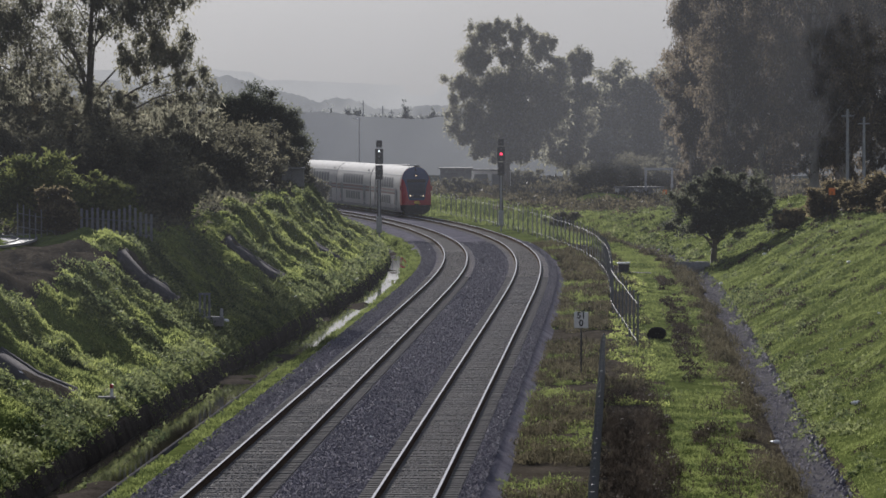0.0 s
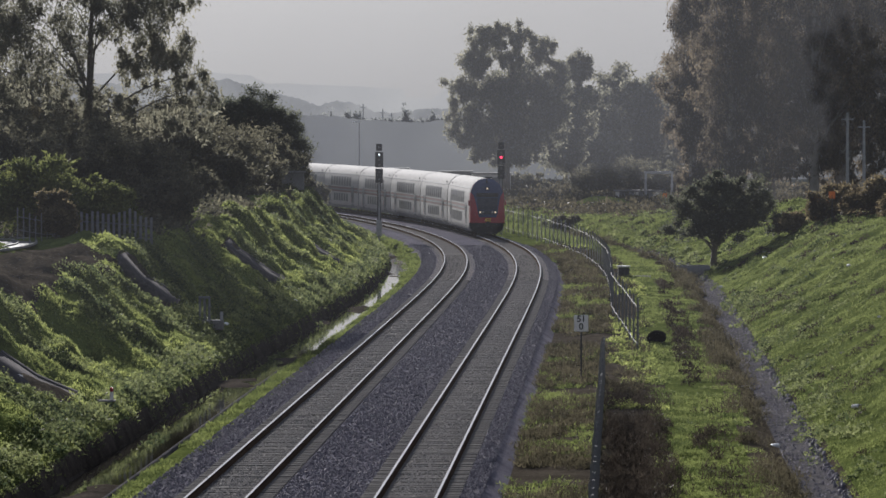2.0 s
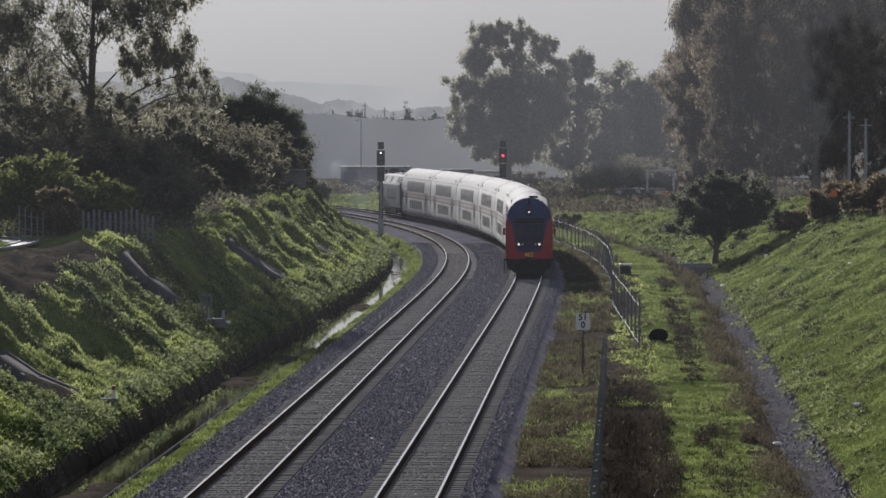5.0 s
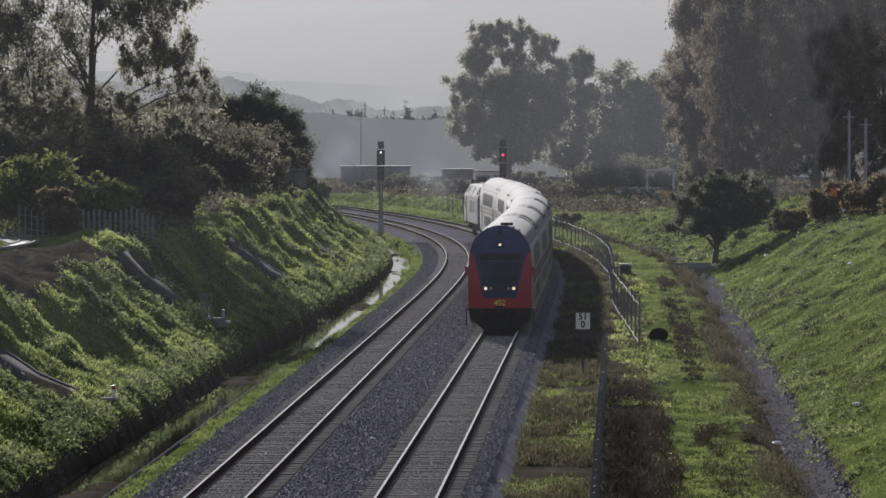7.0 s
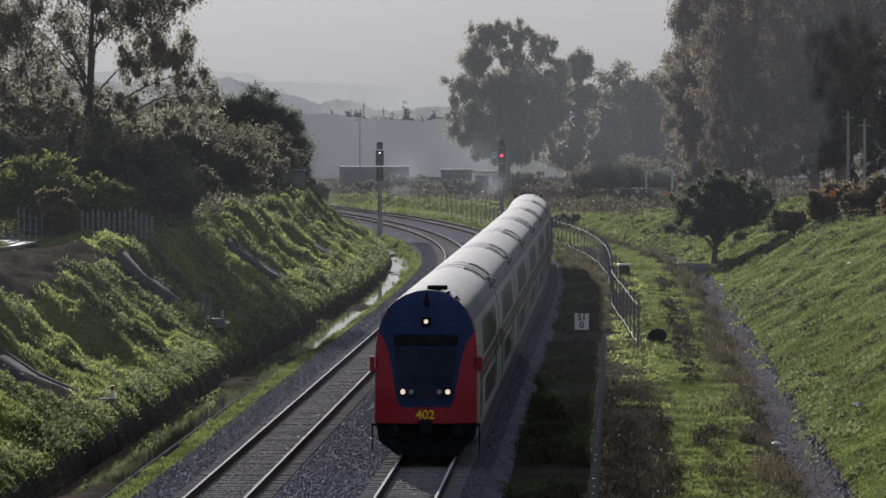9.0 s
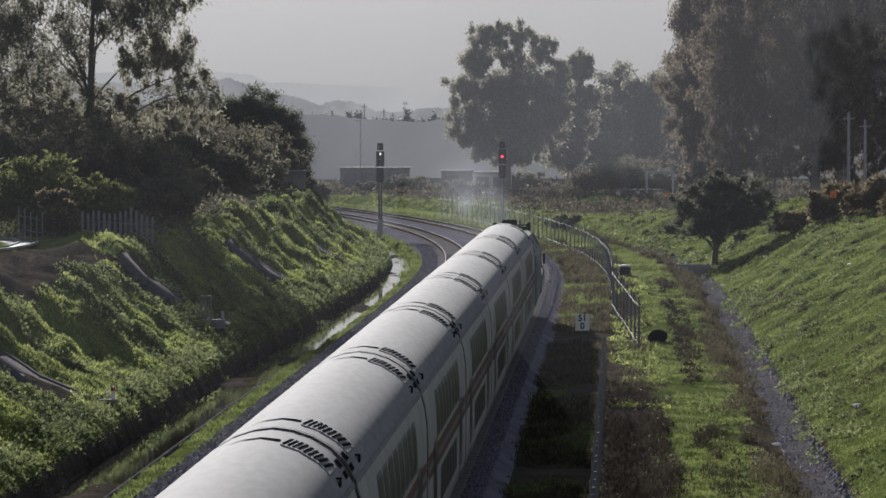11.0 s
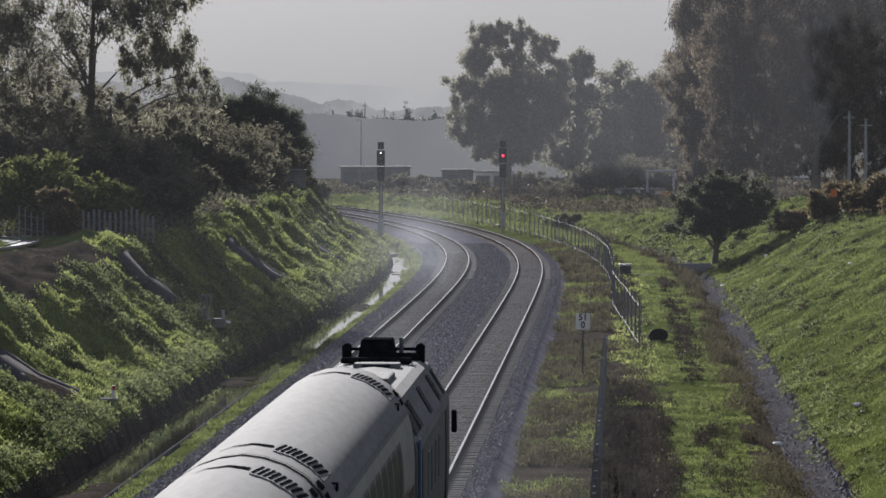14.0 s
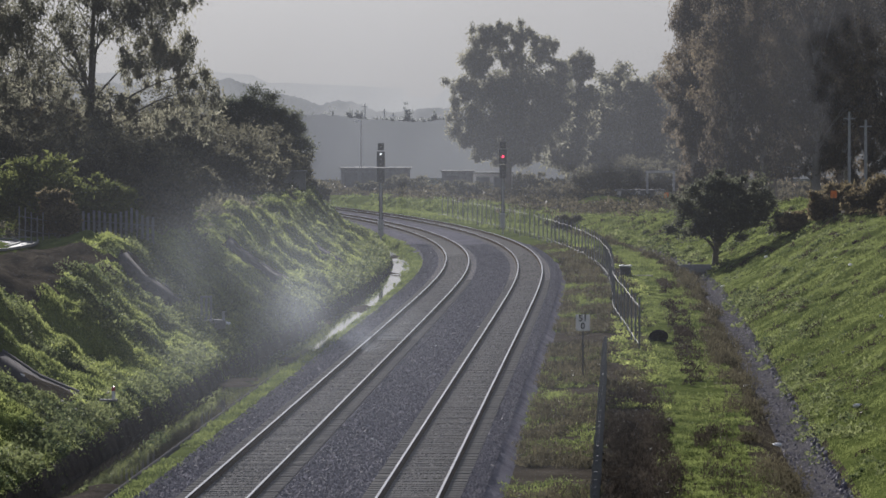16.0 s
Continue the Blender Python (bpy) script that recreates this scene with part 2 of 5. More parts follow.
def rod(r, length, at=(0, 0, 0), axis="Z", seg=10, r2=None, bm=None):
    bm = bm or bmesh.new()
    made = bmesh.ops.create_cone(bm, cap_ends=True, segments=seg, radius1=r, radius2=r if r2 is None else r2, depth=length)["verts"]
    q = {"Z": Matrix.Identity(4), "X": Matrix.Rotation(radians(90), 4, "Y"), "Y": Matrix.Rotation(radians(90), 4, "X")}[axis]
    for v in made:
        v.co = q @ v.co + Vector(at)
    return bm


def loft(sections, closed_ring=False, caps=False):
    """Joins rows of points, each with the same count, into a skin."""
    n = len(sections[0])
    verts = [p for s in sections for p in s]
    faces = []
    for i in range(len(sections) - 1):
        for j in range(n if closed_ring else n - 1):
            k = (j + 1) % n
            faces.append((i * n + j, i * n + k, (i + 1) * n + k, (i + 1) * n + j))
    if caps:
        faces += [tuple(range(n))[::-1], tuple(range((len(sections) - 1) * n, len(sections) * n))]
    return verts, faces


# ---- the line: the right-hand track's middle, from its curvature along its length ----
DS = 1.0
LINE_S = np.arange(-400.0, 5001.0, DS)
KNOT_S = [-400, 210, 260, 310, 390, 520, 760, 780, 5001]
KNOT_K = [0, -0.000083, -0.000591, -0.000912, -0.000826, -0.000786, -0.000746, 0, 0]
line_k = np.where(LINE_S < 160, 0, np.interp(LINE_S, [160] + KNOT_S[1:], [0] + KNOT_K[1:]))
line_h = np.concatenate([[0], np.cumsum((line_k[1:] + line_k[:-1]) / 2 * DS)]) + 0.03403
lx = np.concatenate([[0], np.cumsum((np.sin(line_h[1:]) + np.sin(line_h[:-1])) / 2 * DS)])
ly = np.concatenate([[0], np.cumsum((np.cos(line_h[1:]) + np.cos(line_h[:-1])) / 2 * DS)])
i0 = int(400 / DS)
line_x, line_y = lx - lx[i0] - 3.0204, ly - ly[i0] + 67.0
GAUGE, SPACING = 0.752, 4.693


def on_line(s, o=0.0):
    """x, y and heading of a place s metres along the line and o metres to its right."""
    h = np.interp(s, LINE_S, line_h)
    return np.interp(s, LINE_S, line_x) + o * np.cos(h), np.interp(s, LINE_S, line_y) - o * np.sin(h), h


def at_line(s, o, z, turn=0.0):
    x, y, h = on_line(s, o)
    return pose(float(x), float(y), z, 0, 0, -math.degrees(float(h)) + turn)


def wave(x, y, seed=0):
    """Smooth unevenness between about -1 and 1, at a wavelength of a few units."""
    r = np.random.RandomState(seed)
    v = 0
    for f in (0.6, 1.1, 1.9, 3.1):
        a, b, c, d = r.uniform(0, 6.28, 4)
        v = v + np.sin(f * (x * np.cos(a) + y * np.sin(a)) + b) * np.sin(f * 0.83 * (y * np.cos(c) - x * np.sin(c)) + d) / f ** 0.7
    return v * 0.5


def step(v, a, b):
    t = np.clip((v - a) / (b - a), 0, 1)
    return t * t * (3 - 2 * t)


LEFT_O = [-700, -260, -90, -40, -25, -17.2, -16.1, -15.2, -13.4, -11.2, -10.85, -10.6, -10.4, -9.25, -9.05, -8.7, -7.2, -4.7, 0]
LEFT_Z = [6.0, 6.0, 5.0, 4.5, 4.2, 3.75, 3.35, 2.35, 1.0, -0.05, -0.25, -0.5, -1.1, -1.12, -1.05, -0.62, -0.58, -0.60, -0.6]
RIGHT_O = [0, 2.5, 4.6, 7.5, 9.6, 10.2, 11.1, 11.5, 13.5, 18.5, 20.5, 26, 70, 200, 2600]
RIGHT_Z = [-0.6, -0.6, -0.5, -0.6, -0.65, -0.95, -0.95, -0.55, 0.35, 2.9, 3.4, 3.6, 3.4, 2.0, 0.0]


def shift_of(s):
    """How much nearer to the track the ditch and the left bank come towards the bend."""
    return np.interp(s, [140, 300, 420], [0, 1.25, 1.6])


SLABS = ((97, -14.5, -12.2), (154.5, -16.1, -13.8), (203, -15.6, -12.8), (249, -14.4, -12.4))


def bare(s, o):
    """Where earth or stone lies open on the left bank: the cut below the road and the slabs down the slope."""
    x, y, _ = on_line(s, o)
    cut = (s > 116) & (s < 152 + 5 * wave(x, y, 41)) & (o > -19.5) & (o < -15.7 + 0.5 * wave(x * 1.3, y * 0.3, 42))
    p = o - shift_of(s)
    for c, a, b in SLABS:
        cut = cut | ((np.abs(s - c) < 2.2) & (p > a - 0.2) & (p < b + 0.1))
    return cut


def ground_z(s, o):
    """The height of the ground, from the cross-section of the cutting."""
    s, o = np.asarray(s, float), np.asarray(o, float)
    x, y, h = on_line(s, o)
    profile_o = o - shift_of(s) * np.clip((-o - 7.0) / 0.9, 0, 1)
    # the ditch is wider near the road bridge
    profile_o = profile_o - 0.72 * (1 - step(s, 170, 260)) * np.interp(profile_o, [-10.2, -9.4, -8.2, -7.4], [0, 1, 1, 0])
    left, right = np.interp(profile_o, LEFT_O, LEFT_Z), np.interp(o, RIGHT_O, RIGHT_Z)
    hl = 1 - 0.30 * step(s, 330, 470) - 0.45 * step(s, 480, 640)
    hr = 1 - 0.93 * step(s, 300, 430)
    left = np.where(left > 0, left * hl, left)
    right = np.where(right > 0, right * hr, right)
    z = np.where(o < 0, left, right)
    rough = step(-profile_o, 10.9, 13) + step(o, 11.2, 13)
    z = z + rough * (0.30 * wave(x * 1.0, y * 0.40, 3) + np.where(o < 0, 0.22, 0.08) * wave(x * 2.4, y * 1.0, 5))
    # pillowy hummocks of the overgrown left bank, with creases between them
    z = z + step(-profile_o, 11.0, 12.2) * (1 - step(-o, 24, 40)) * (0.55 * np.abs(wave(x * 0.95, y * 0.20, 33)) + 0.26 * np.abs(wave(x * 2.1, y * 0.5, 34)) - 0.22)
    z = z + (step(o, 2.8, 4) * (1 - step(o, 9, 9.6))) * 0.06 * wave(x * 2, y * 1.4, 7)
    z = z + (step(-profile_o, 9.1, 9.4) * step(profile_o, -10.6, -10.3)) * (0.05 + 0.17 * wave(x * 2.2, y * 0.35, 13))
    far = step(y, 720, 1000) * 4.5 + step(y, 1200, 2400) * 3
    return z + far * (1 + 0.12 * wave(x * 0.01, y * 0.008, 9)) * step(y, 700, 800)


def strip(name, s0, s1, ds, offsets, heights, mat, label="", parent=None, smooth=True, follow=False):
    """A skin along the line: the cross-section of offsets and heights, drawn from s0 to s1."""
    ss = np.arange(s0, s1 + 0.01, ds)
    oo = np.asarray(offsets, float)
    S2, O2 = np.meshgrid(ss, oo, indexing="ij")
    if oo.max() < -8.5:
        O2 = O2 + shift_of(S2)
    X, Y, _ = on_line(S2, O2)
    Z = np.broadcast_to(np.asarray(heights, float), X.shape)
    if follow:
        Z = Z + ground_z(S2, O2)
    n = len(oo)
    idx = np.arange(len(ss) * n).reshape(len(ss), n)
    f = np.stack([idx[:-1, :-1], idx[:-1, 1:], idx[1:, 1:], idx[1:, :-1]], -1).reshape(-1, 4)
    me = mesh_of(name, np.stack([X, Y, Z], -1).reshape(-1, 3), f, mat, smooth)
    ob = new(name, me)
    if parent:
        ob.parent = parent
    return tagged(ob, label)


# ---- ground ----
def build_ground():
    ss = np.concatenate([np.arange(-350, 40, 10), np.arange(40, 330, 0.8), np.arange(330, 460, 1.4), np.arange(460, 800, 6), np.arange(800, 4800, 70)])
    oo = np.concatenate([[-690, -500, -350, -200, -120, -80, -60, -45, -36, -30, -26, -23, -20], np.arange(-18.5, -10.9, 0.27),
                         [-10.9, -10.75, -10.55, -10.35, -9.8, -9.25, -9.05, -8.7, -8.45, -8.25, -8.05, -7.75, -7.2, -6, -4, -2, 0, 2, 2.8], np.arange(3.2, 21, 0.42),
                         [21.5, 23, 25, 28, 32, 40, 55, 75, 100, 140, 200, 300, 450, 700, 1100, 1700, 2600]])
    S2, O2 = np.meshgrid(ss, oo, indexing="ij")
    plan_o = O2
    O2 = O2 + shift_of(S2) * np.clip((-O2 - 8.1) / 1.0, 0, 1) * np.clip((O2 + 60) / 40, 0, 1)
    X, Y, _ = on_line(S2, O2)
    Z = ground_z(S2, O2)
    n = len(oo)
    idx = np.arange(len(ss) * n).reshape(len(ss), n)
    f = np.stack([idx[:-1, :-1], idx[:-1, 1:], idx[1:, 1:], idx[1:, :-1]], -1).reshape(-1, 4)
    me = mesh_of("ground", np.stack([X, Y, Z], -1).reshape(-1, 3), f, M_SOIL, True)
    me.materials.append(M_FAR)
    me.materials.append(M_MUD)
    me.materials.append(M_EARTH)
    sm, om, pm, ym = (q.reshape(-1)[f].mean(1) for q in (S2, O2, plan_o, Y))
    verge = (om > 2.0) & (om < 6.5 + 0.4 * np.sin(sm * 0.31)) & (sm < 335) | (om > 9.0) & (om < 11.6) & (sm < 340) | (sm > 390) & (om > 15) & (om < 120)
    kind_no = np.where(verge | bare(sm, om), 3, 0)
    kind_no = np.where((pm > -10.75) & (pm < np.where(sm < 230, -8.25, -9.05)), 2, kind_no)
    me.polygons.foreach_set("material_index", np.where(ym > 700, 1, kind_no).astype(np.int32))
    tagged(new("ground", me),
           "green grassy ground with a railway cutting", "ground", kind="structure")


build_ground()
tagged(strip("ballast_bed", -350, 760, 3, [-7.45, -6.75, -6.5, -2.5, -2.2, 1.5, 1.75, 2.45], [-0.72, -0.28, -0.24, -0.24, -0.24, -0.24, -0.28, -0.72], M_BALLAST),
       "dark purplish grey stone ballast bed", "ballast", kind="structure")
tagged(strip("water", -20, 470, 2, [-10.3, -9.25, -8.52], [-0.96, -0.96, -0.96], M_WATER), "shallow murky water in a drainage ditch", "water", kind="structure")
tagged(strip("channel_wall", 20, 470, 3, [-10.9, -10.66, -10.62, -10.42, -10.38], [-0.35, -0.40, -0.42, -0.9, -1.2], M_MUD, smooth=False), "dark muddy concrete ditch wall", "ditch wall", kind="structure")
tagged(strip("channel_kerb", 30, 139, 1.0, [-8.34, -8.32, -8.19, -8.16], [-1.1, -0.62, -0.59, -0.75], M_GRAVEL, smooth=False), "pale worn concrete lip along the ditch", "ditch kerb", kind="structure")
tagged(strip("drain_gravel", 20, 420, 2, [10.25, 10.45, 11.05, 11.3], [0.05, 0.09, 0.09, 0.03], M_GRAVEL, follow=True), "grey gravel drain at the slope's foot", "gravel", kind="structure")


# ---- tracks ----
def build_track(name, shift, label):
    t = thing(name, label, "railway track", kind="structure")
    prof = [(-0.075, -0.17), (-0.075, -0.15), (-0.012, -0.13), (-0.012, -0.045), (-0.036, -0.03), (-0.036, -0.004)]
    for side in (-1, 1):
        o = shift + side * GAUGE
        pts = prof + [(-a, b) for a, b in reversed(prof)]
        r = strip("rail", -350, 760, 2, [o + a for a, b in pts], [b for a, b in pts], M_RAIL, "rusty steel rail with a polished head", t, False)
        strip("rail_head", -350, 760, 2, [o - 0.036, o - 0.028, o + 0.028, o + 0.036], [-0.006, 0.0, 0.0, -0.006], M_RAILTOP, "polished rail head", r, False)
    strip("worn_ballast", -350, 760, 3, [shift - 0.95, shift - 0.7, shift + 0.7, shift + 0.95], [-0.236, -0.225, -0.225, -0.236], M_BEDMID, "pale worn ballast between the rails", t)
    bm = box(2.5, 0.27, 0.16, (0, 0, -0.345), 0.02)
    me = bpy.data.meshes.new("sleeper")
    bm.to_mesh(me)
    bm.free()
    me.materials.append(M_SLEEPER)
    base = np.array([v.co[:] for v in me.vertices])
    tri = [tuple(p.vertices) for p in me.polygons]
    for i in range(300):
        ob = new("sleeper", me)
        ob.parent = t
        ob.matrix_basis = at_line(50 + i * 0.64, shift, random.uniform(-0.012, 0.008))
    low = np.array([(-1.25, -0.13, -0.19), (1.25, -0.13, -0.19), (1.25, 0.13, -0.19), (-1.25, 0.13, -0.19)])
    vs, fs = [], []
    for i, s in enumerate(np.arange(50 + 300 * 0.64, 560, 0.64)):
        m = at_line(s, shift, 0.0)
        vs += [m @ Vector(p) for p in low]
        fs.append((4 * i, 4 * i + 1, 4 * i + 2, 4 * i + 3))
    tagged(part("sleepers", mesh_of("sleepers", [v[:] for v in vs], np.array(fs), M_SLEEPER), None, t), kind="stuff")


build_track("track_1", 0.0, "curved railway track on concrete sleepers in ballast")
build_track("track_2", -SPACING, "second curved railway track on concrete sleepers")


def stones(name, s_range, bands, count, size, mat, label, seed, z=None, parent=None):
    """Loose broken stones lying on a bed; bands are stretches of offset."""
    r = np.random.RandomState(seed)
    s = s_range[0] + (s_range[1] - s_range[0]) * r.uniform(0, 1, count) ** 1.3
    b = np.array(bands)[r.randint(0, len(bands), count)]
    o = b[:, 0] + (b[:, 1] - b[:, 0]) * r.uniform(0, 1, count)
    X, Y, _ = on_line(s, o)
    Z = np.full(count, z) if z is not None else ground_z(s, o) + 0.06
    shape = np.array([(1, 0, -0.4), (-0.4, 0.9, -0.4), (-0.6, -0.8, -0.4), (0.1, 0.1, 0.6), (0.35, -0.4, 0.45)])
    a = r.uniform(0, 6.283, count)
    w = size * r.uniform(0.5, 1.4, count)
    V = shape[None] + r.uniform(-0.25, 0.25, (count, 5, 3))
    c, d = np.cos(a)[:, None], np.sin(a)[:, None]
    V = np.stack([V[..., 0] * c - V[..., 1] * d, V[..., 0] * d + V[..., 1] * c, V[..., 2]], -1) * w[:, None, None] + np.stack([X, Y, Z], 1)[:, None]
    f = np.array([(0, 1, 3), (1, 2, 3), (2, 0, 4), (0, 3, 4), (2, 4, 3)])
    F = (f[None] + 5 * np.arange(count)[:, None, None]).reshape(-1, 3)
    ob = new(name, mesh_of(name, V.reshape(-1, 3), F, mat))
    return tagged(ob, label, "stones", kind="stuff")


stones("ballast_stones", (45, 330), [(-7.0, -6.0), (-3.4, -1.25), (1.25, 1.8), (-3.4, -1.25)], 60000, 0.048, M_STONE, "loose dark broken stones of the ballast", 3, -0.225)
stones("ballast_stones", (45, 300), [(-0.65, 0.65), (-5.35, -4.05)], 22000, 0.045, M_PALESTONE, "pale broken stones between the rails", 4, -0.20)
stones("drain_stones", (40, 340), [(10.3, 11.4)], 9000, 0.08, M_STONE, "grey stones of the drain", 5)


# ---- the train ----
CAR = 26.0
HALF = [(1.20, 0.32), (1.33, 0.50), (1.385, 0.85), (1.39, 1.4), (1.39, 2.1), (1.39, 2.8), (1.375, 3.15), (1.33, 3.5), (1.24, 3.82),
        (1.09, 4.10), (0.88, 4.32), (0.60, 4.49), (0.30, 4.59), (0.0, 4.63)]


def half_width(z):
    return float(np.interp(z, [b for a, b in HALF], [a for a, b in HALF]))


def skin(z0, z1, y0, y1, side, out=0.0, n=4, ny=1):
    """A piece of a coach's flank between two heights, stood out by 'out'."""
    rows = []
    for j in range(ny + 1):
        y = y0 + (y1 - y0) * j / ny
        rows.append([(side * (half_width(z0 + (z1 - z0) * i / n) + out), y, z0 + (z1 - z0) * i / n) for i in range(n + 1)])
    return loft(rows)


def skin_part(name, z0, z1, y0, y1, side, mat, parent, out, label="", n=4):
    v, f = skin(z0, z1, y0, y1, side, out, n)
    return part(name, mesh_of(name, v, f, mat, True), None, parent, label)


def bogie(parent, y):
    bm = bmesh.new()
    for side in (-1, 1):
        box(0.16, 3.2, 0.28, (side * 1.02, y, 0.42), 0.04, bm)
        box(0.22, 0.5, 0.34, (side * 1.06, y, 0.30), 0.03, bm)
        for d in (-1.25, 1.25):
            box(0.2, 0.34, 0.3, (side * 1.08, y + d, 0.30), 0.03, bm)
    box(2.1, 0.5, 0.2, (0, y, 0.45), 0.03, bm)
    b = part("bogie", bm, M_DARKSTEEL, parent, "dark steel bogie frame")
    for d in (-1.25, 1.25):
        bm = rod(0.07, 1.5, (0, y + d, 0.46), "X")
        for side in (-1, 1):
            rod(0.46, 0.13, (side * 0.752, y + d, 0.46), "X", 20, bm=bm)
        part("wheelset", bm, M_RAIL, b)


def roof_z(x):
    return float(np.interp(abs(x), [a for a, b in reversed(HALF)], [b for a, b in reversed(HALF)]))


def roof_ridge(name, y0, y1, x0, x1, high, mat, car, label="", taper=0.0):
    """A low raised piece that follows the roof's curve from x0 to x1."""
    xs = np.linspace(x0, x1, 11)
    rows = []
    for i, x in enumerate(xs):
        h = high * min(1.0, 0.25 + i / 4) if taper else high
        z = roof_z(x)
        rows.append([(x, y0, z - 0.02), (x, y0, z + h), (x, y1, z + h), (x, y1, z - 0.02)])
    v, f = loft(rows)
    f += [(0, 1, 2, 3), tuple(range(40, 44))]
    return part(name, mesh_of(name, v, f, mat), None, car, label)


def roof_end(car, y, away):
    """A slotted grille, a curved slit, hatches and steps on the roof near one end of a coach."""
    mid = y + away * 2.2
    pod = roof_ridge("roof_grille", mid - 0.85, mid + 0.85, 0.33, 1.06, 0.022, M_ROOF, car, "raised roof grille with black slots")
    for i in range(9):
        x0 = 0.37 + i * 0.075
        v, f = loft([[(x0 + d + 0.03 * q, mid + q * 0.72, roof_z(x0 + d + 0.03 * q) + 0.030) for q in (-1, 0, 1)] for d in (0, 0.042)])
        part("grille_slot", mesh_of("grille_slot", v, f, M_BLACK), None, pod)
    for x0 in (1.0, 1.13):
        v, f = loft([[(x, y + away * q, roof_z(x) + 0.02) for q in (0.25, 0.95)] for x in (x0, x0 + 0.05, x0 + 0.10)])
        part("roof_hatch", mesh_of("roof_hatch", v, f, M_BLACK), None, car, "black roof hatch")
    for side in (-1, 1):
        bm = bmesh.new()
        box(0.03, 0.3, 0.10, (side * 1.18, y + away * 2.5, 3.94), 0, bm)
        box(0.10, 0.08, 0.03, (side * 1.15, y + away * 2.4, 4.04), 0, bm)
        part("roof_step", bm, M_BLACK, car)
    # a slit that narrows towards the middle of the roof
    rows = []
    for x in np.linspace(-0.5, 0.28, 9):
        w = 0.03 + 0.20 * (x + 0.5) / 0.78
        rows.append([(x, mid + q * w, roof_z(x) + 0.012) for q in (-1, 1)])
    v, f = loft(rows)
    part("roof_slit", mesh_of("roof_slit", v, f, M_BLACK), None, car, "black curved air slit")
    ys = (y + away * 0.0, y + away * 0.07)
    ring = [(a, b) for a, b in HALF[4:]] + [(-a, b) for a, b in reversed(HALF[9:-1])]
    v, f = loft([[(a * 1.004 + 0.004, q, b + 0.012) for q in ys] for a, b in ring])
    part("joint_seal", mesh_of("joint_seal", v, f, M_BLACK), None, car, "black joint seal")


def flank(car, side, y0, y1, doors):
    """Windows, doors and bands of one side between two ends."""
    mid = (y0 + y1) / 2
    for za, zb, m, name in ((1.95, 2.45, M_BAND, "band"), (2.12, 2.26, M_STRIPE, "stripe")):
        skin_part(name, za, zb, y0 + 0.4, y1 - 0.4, side, m, car, 0.004 if name == "band" else 0.008)
    for k in range(8):
        c = mid + (k - 3.5) * 1.95
        skin_part("upper_window", 2.62, 3.46, c - 0.74, c + 0.74, side, M_GLASS, car, 0.012)
        skin_part("window_frame", 2.56, 3.54, c - 0.80, c + 0.80, side, M_STRIPE, car, 0.007)
    for k in range(6):
        c = mid + (k - 2.5) * 1.85
        skin_part("lower_window", 1.05, 1.80, c - 0.68, c + 0.68, side, M_GLASS, car, 0.012)
    for y in doors:
        d = skin_part("door", 0.55, 2.55, y - 0.85, y + 0.85, side, M_STRIPE, car, 0.014, "grey double door")
        for q in (-0.42, 0.42):
            skin_part("door_window", 1.35, 2.35, y + q - 0.22, y + q + 0.22, side, M_GLASS, d, 0.02)
        for q in (-0.9, 0.0, 0.9):
            skin_part("door_seal", 0.55, 2.6, y + q - 0.03, y + q + 0.03, side, M_BLACK, d, 0.024)
        skin_part("door_marker", 0.9, 1.5, y + 1.0, y + 1.16, side, M_RED, car, 0.016, "red marker panel")
    skin_part("skirt", 0.34, 0.62, y0 + 0.5, y1 - 0.5, side, M_STRIPE, car, 0.006)


def car_shell(car, y0, y1):
    lower = HALF[:9]
    for side in (-1, 1):
        v, f = loft([[(side * a, y, b) for a, b in lower] for y in (y0, y0 + 0.1, y1 - 0.1, y1)])
        part("side_wall", mesh_of("side_wall", v, f, M_BODY, True), None, car, "pale grey side wall")
        skin_part("gutter", 3.76, 3.84, y0, y1, side, M_STRIPE, car, 0.02, n=2)
    arch = [(a, b) for a, b in HALF[8:]]
    arch = arch + [(-a, b) for a, b in reversed(arch[:-1])]
    v, f = loft([[(a, y, b) for a, b in arch] for y in np.linspace(y0, y1, 9)])
    part("roof", mesh_of("roof", v, f, M_ROOF, True), None, car, "whitish weathered roof")
    ring = HALF + [(-a, b) for a, b in reversed(HALF[:-1])]
    for y in (y0 + 0.02, y1 - 0.02):
        part("end_wall", mesh_of("end_wall", [(a, y, b) for a, b in ring], [tuple(range(len(ring)))], M_STRIPE), None, car)
    part("underframe", box(2.3, (y1 - y0) - 1.0, 0.35, (0, (y0 + y1) / 2, 0.34), 0.03), M_BLACK, car)


def build_coach():
    car = thing("coach", "double-deck passenger coach, pale grey with maroon window band", "railway coach", group="coaches of the train")
    car_shell(car, -12.82, 12.82)
    for side in (-1, 1):
        flank(car, side, -12.82, 12.82, (-8.7, 8.7))
    roof_end(car, -12.82, 1)
    roof_end(car, 12.82, -1)
    part("gangway", box(1.9, 0.8, 3.4, (0, 13.0, 0.6), 0.1), M_BLACK, car, "black rubber gangway bellows")
    for y in (-9.6, 9.6):
        bogie(car, y)
    return car


FRONT = -13.2


def recede(x, z):
    """How far the nose leans back at a place of its face."""
    lean = np.interp(z, [0.3, 1.0, 1.9, 2.6, 3.3, 3.9, 4.3, 4.63], [0.10, 0.0, 0.05, 0.22, 0.46, 0.78, 1.1, 1.5])
    return float(lean) + 0.42 * abs(x / 1.39) ** 3.2


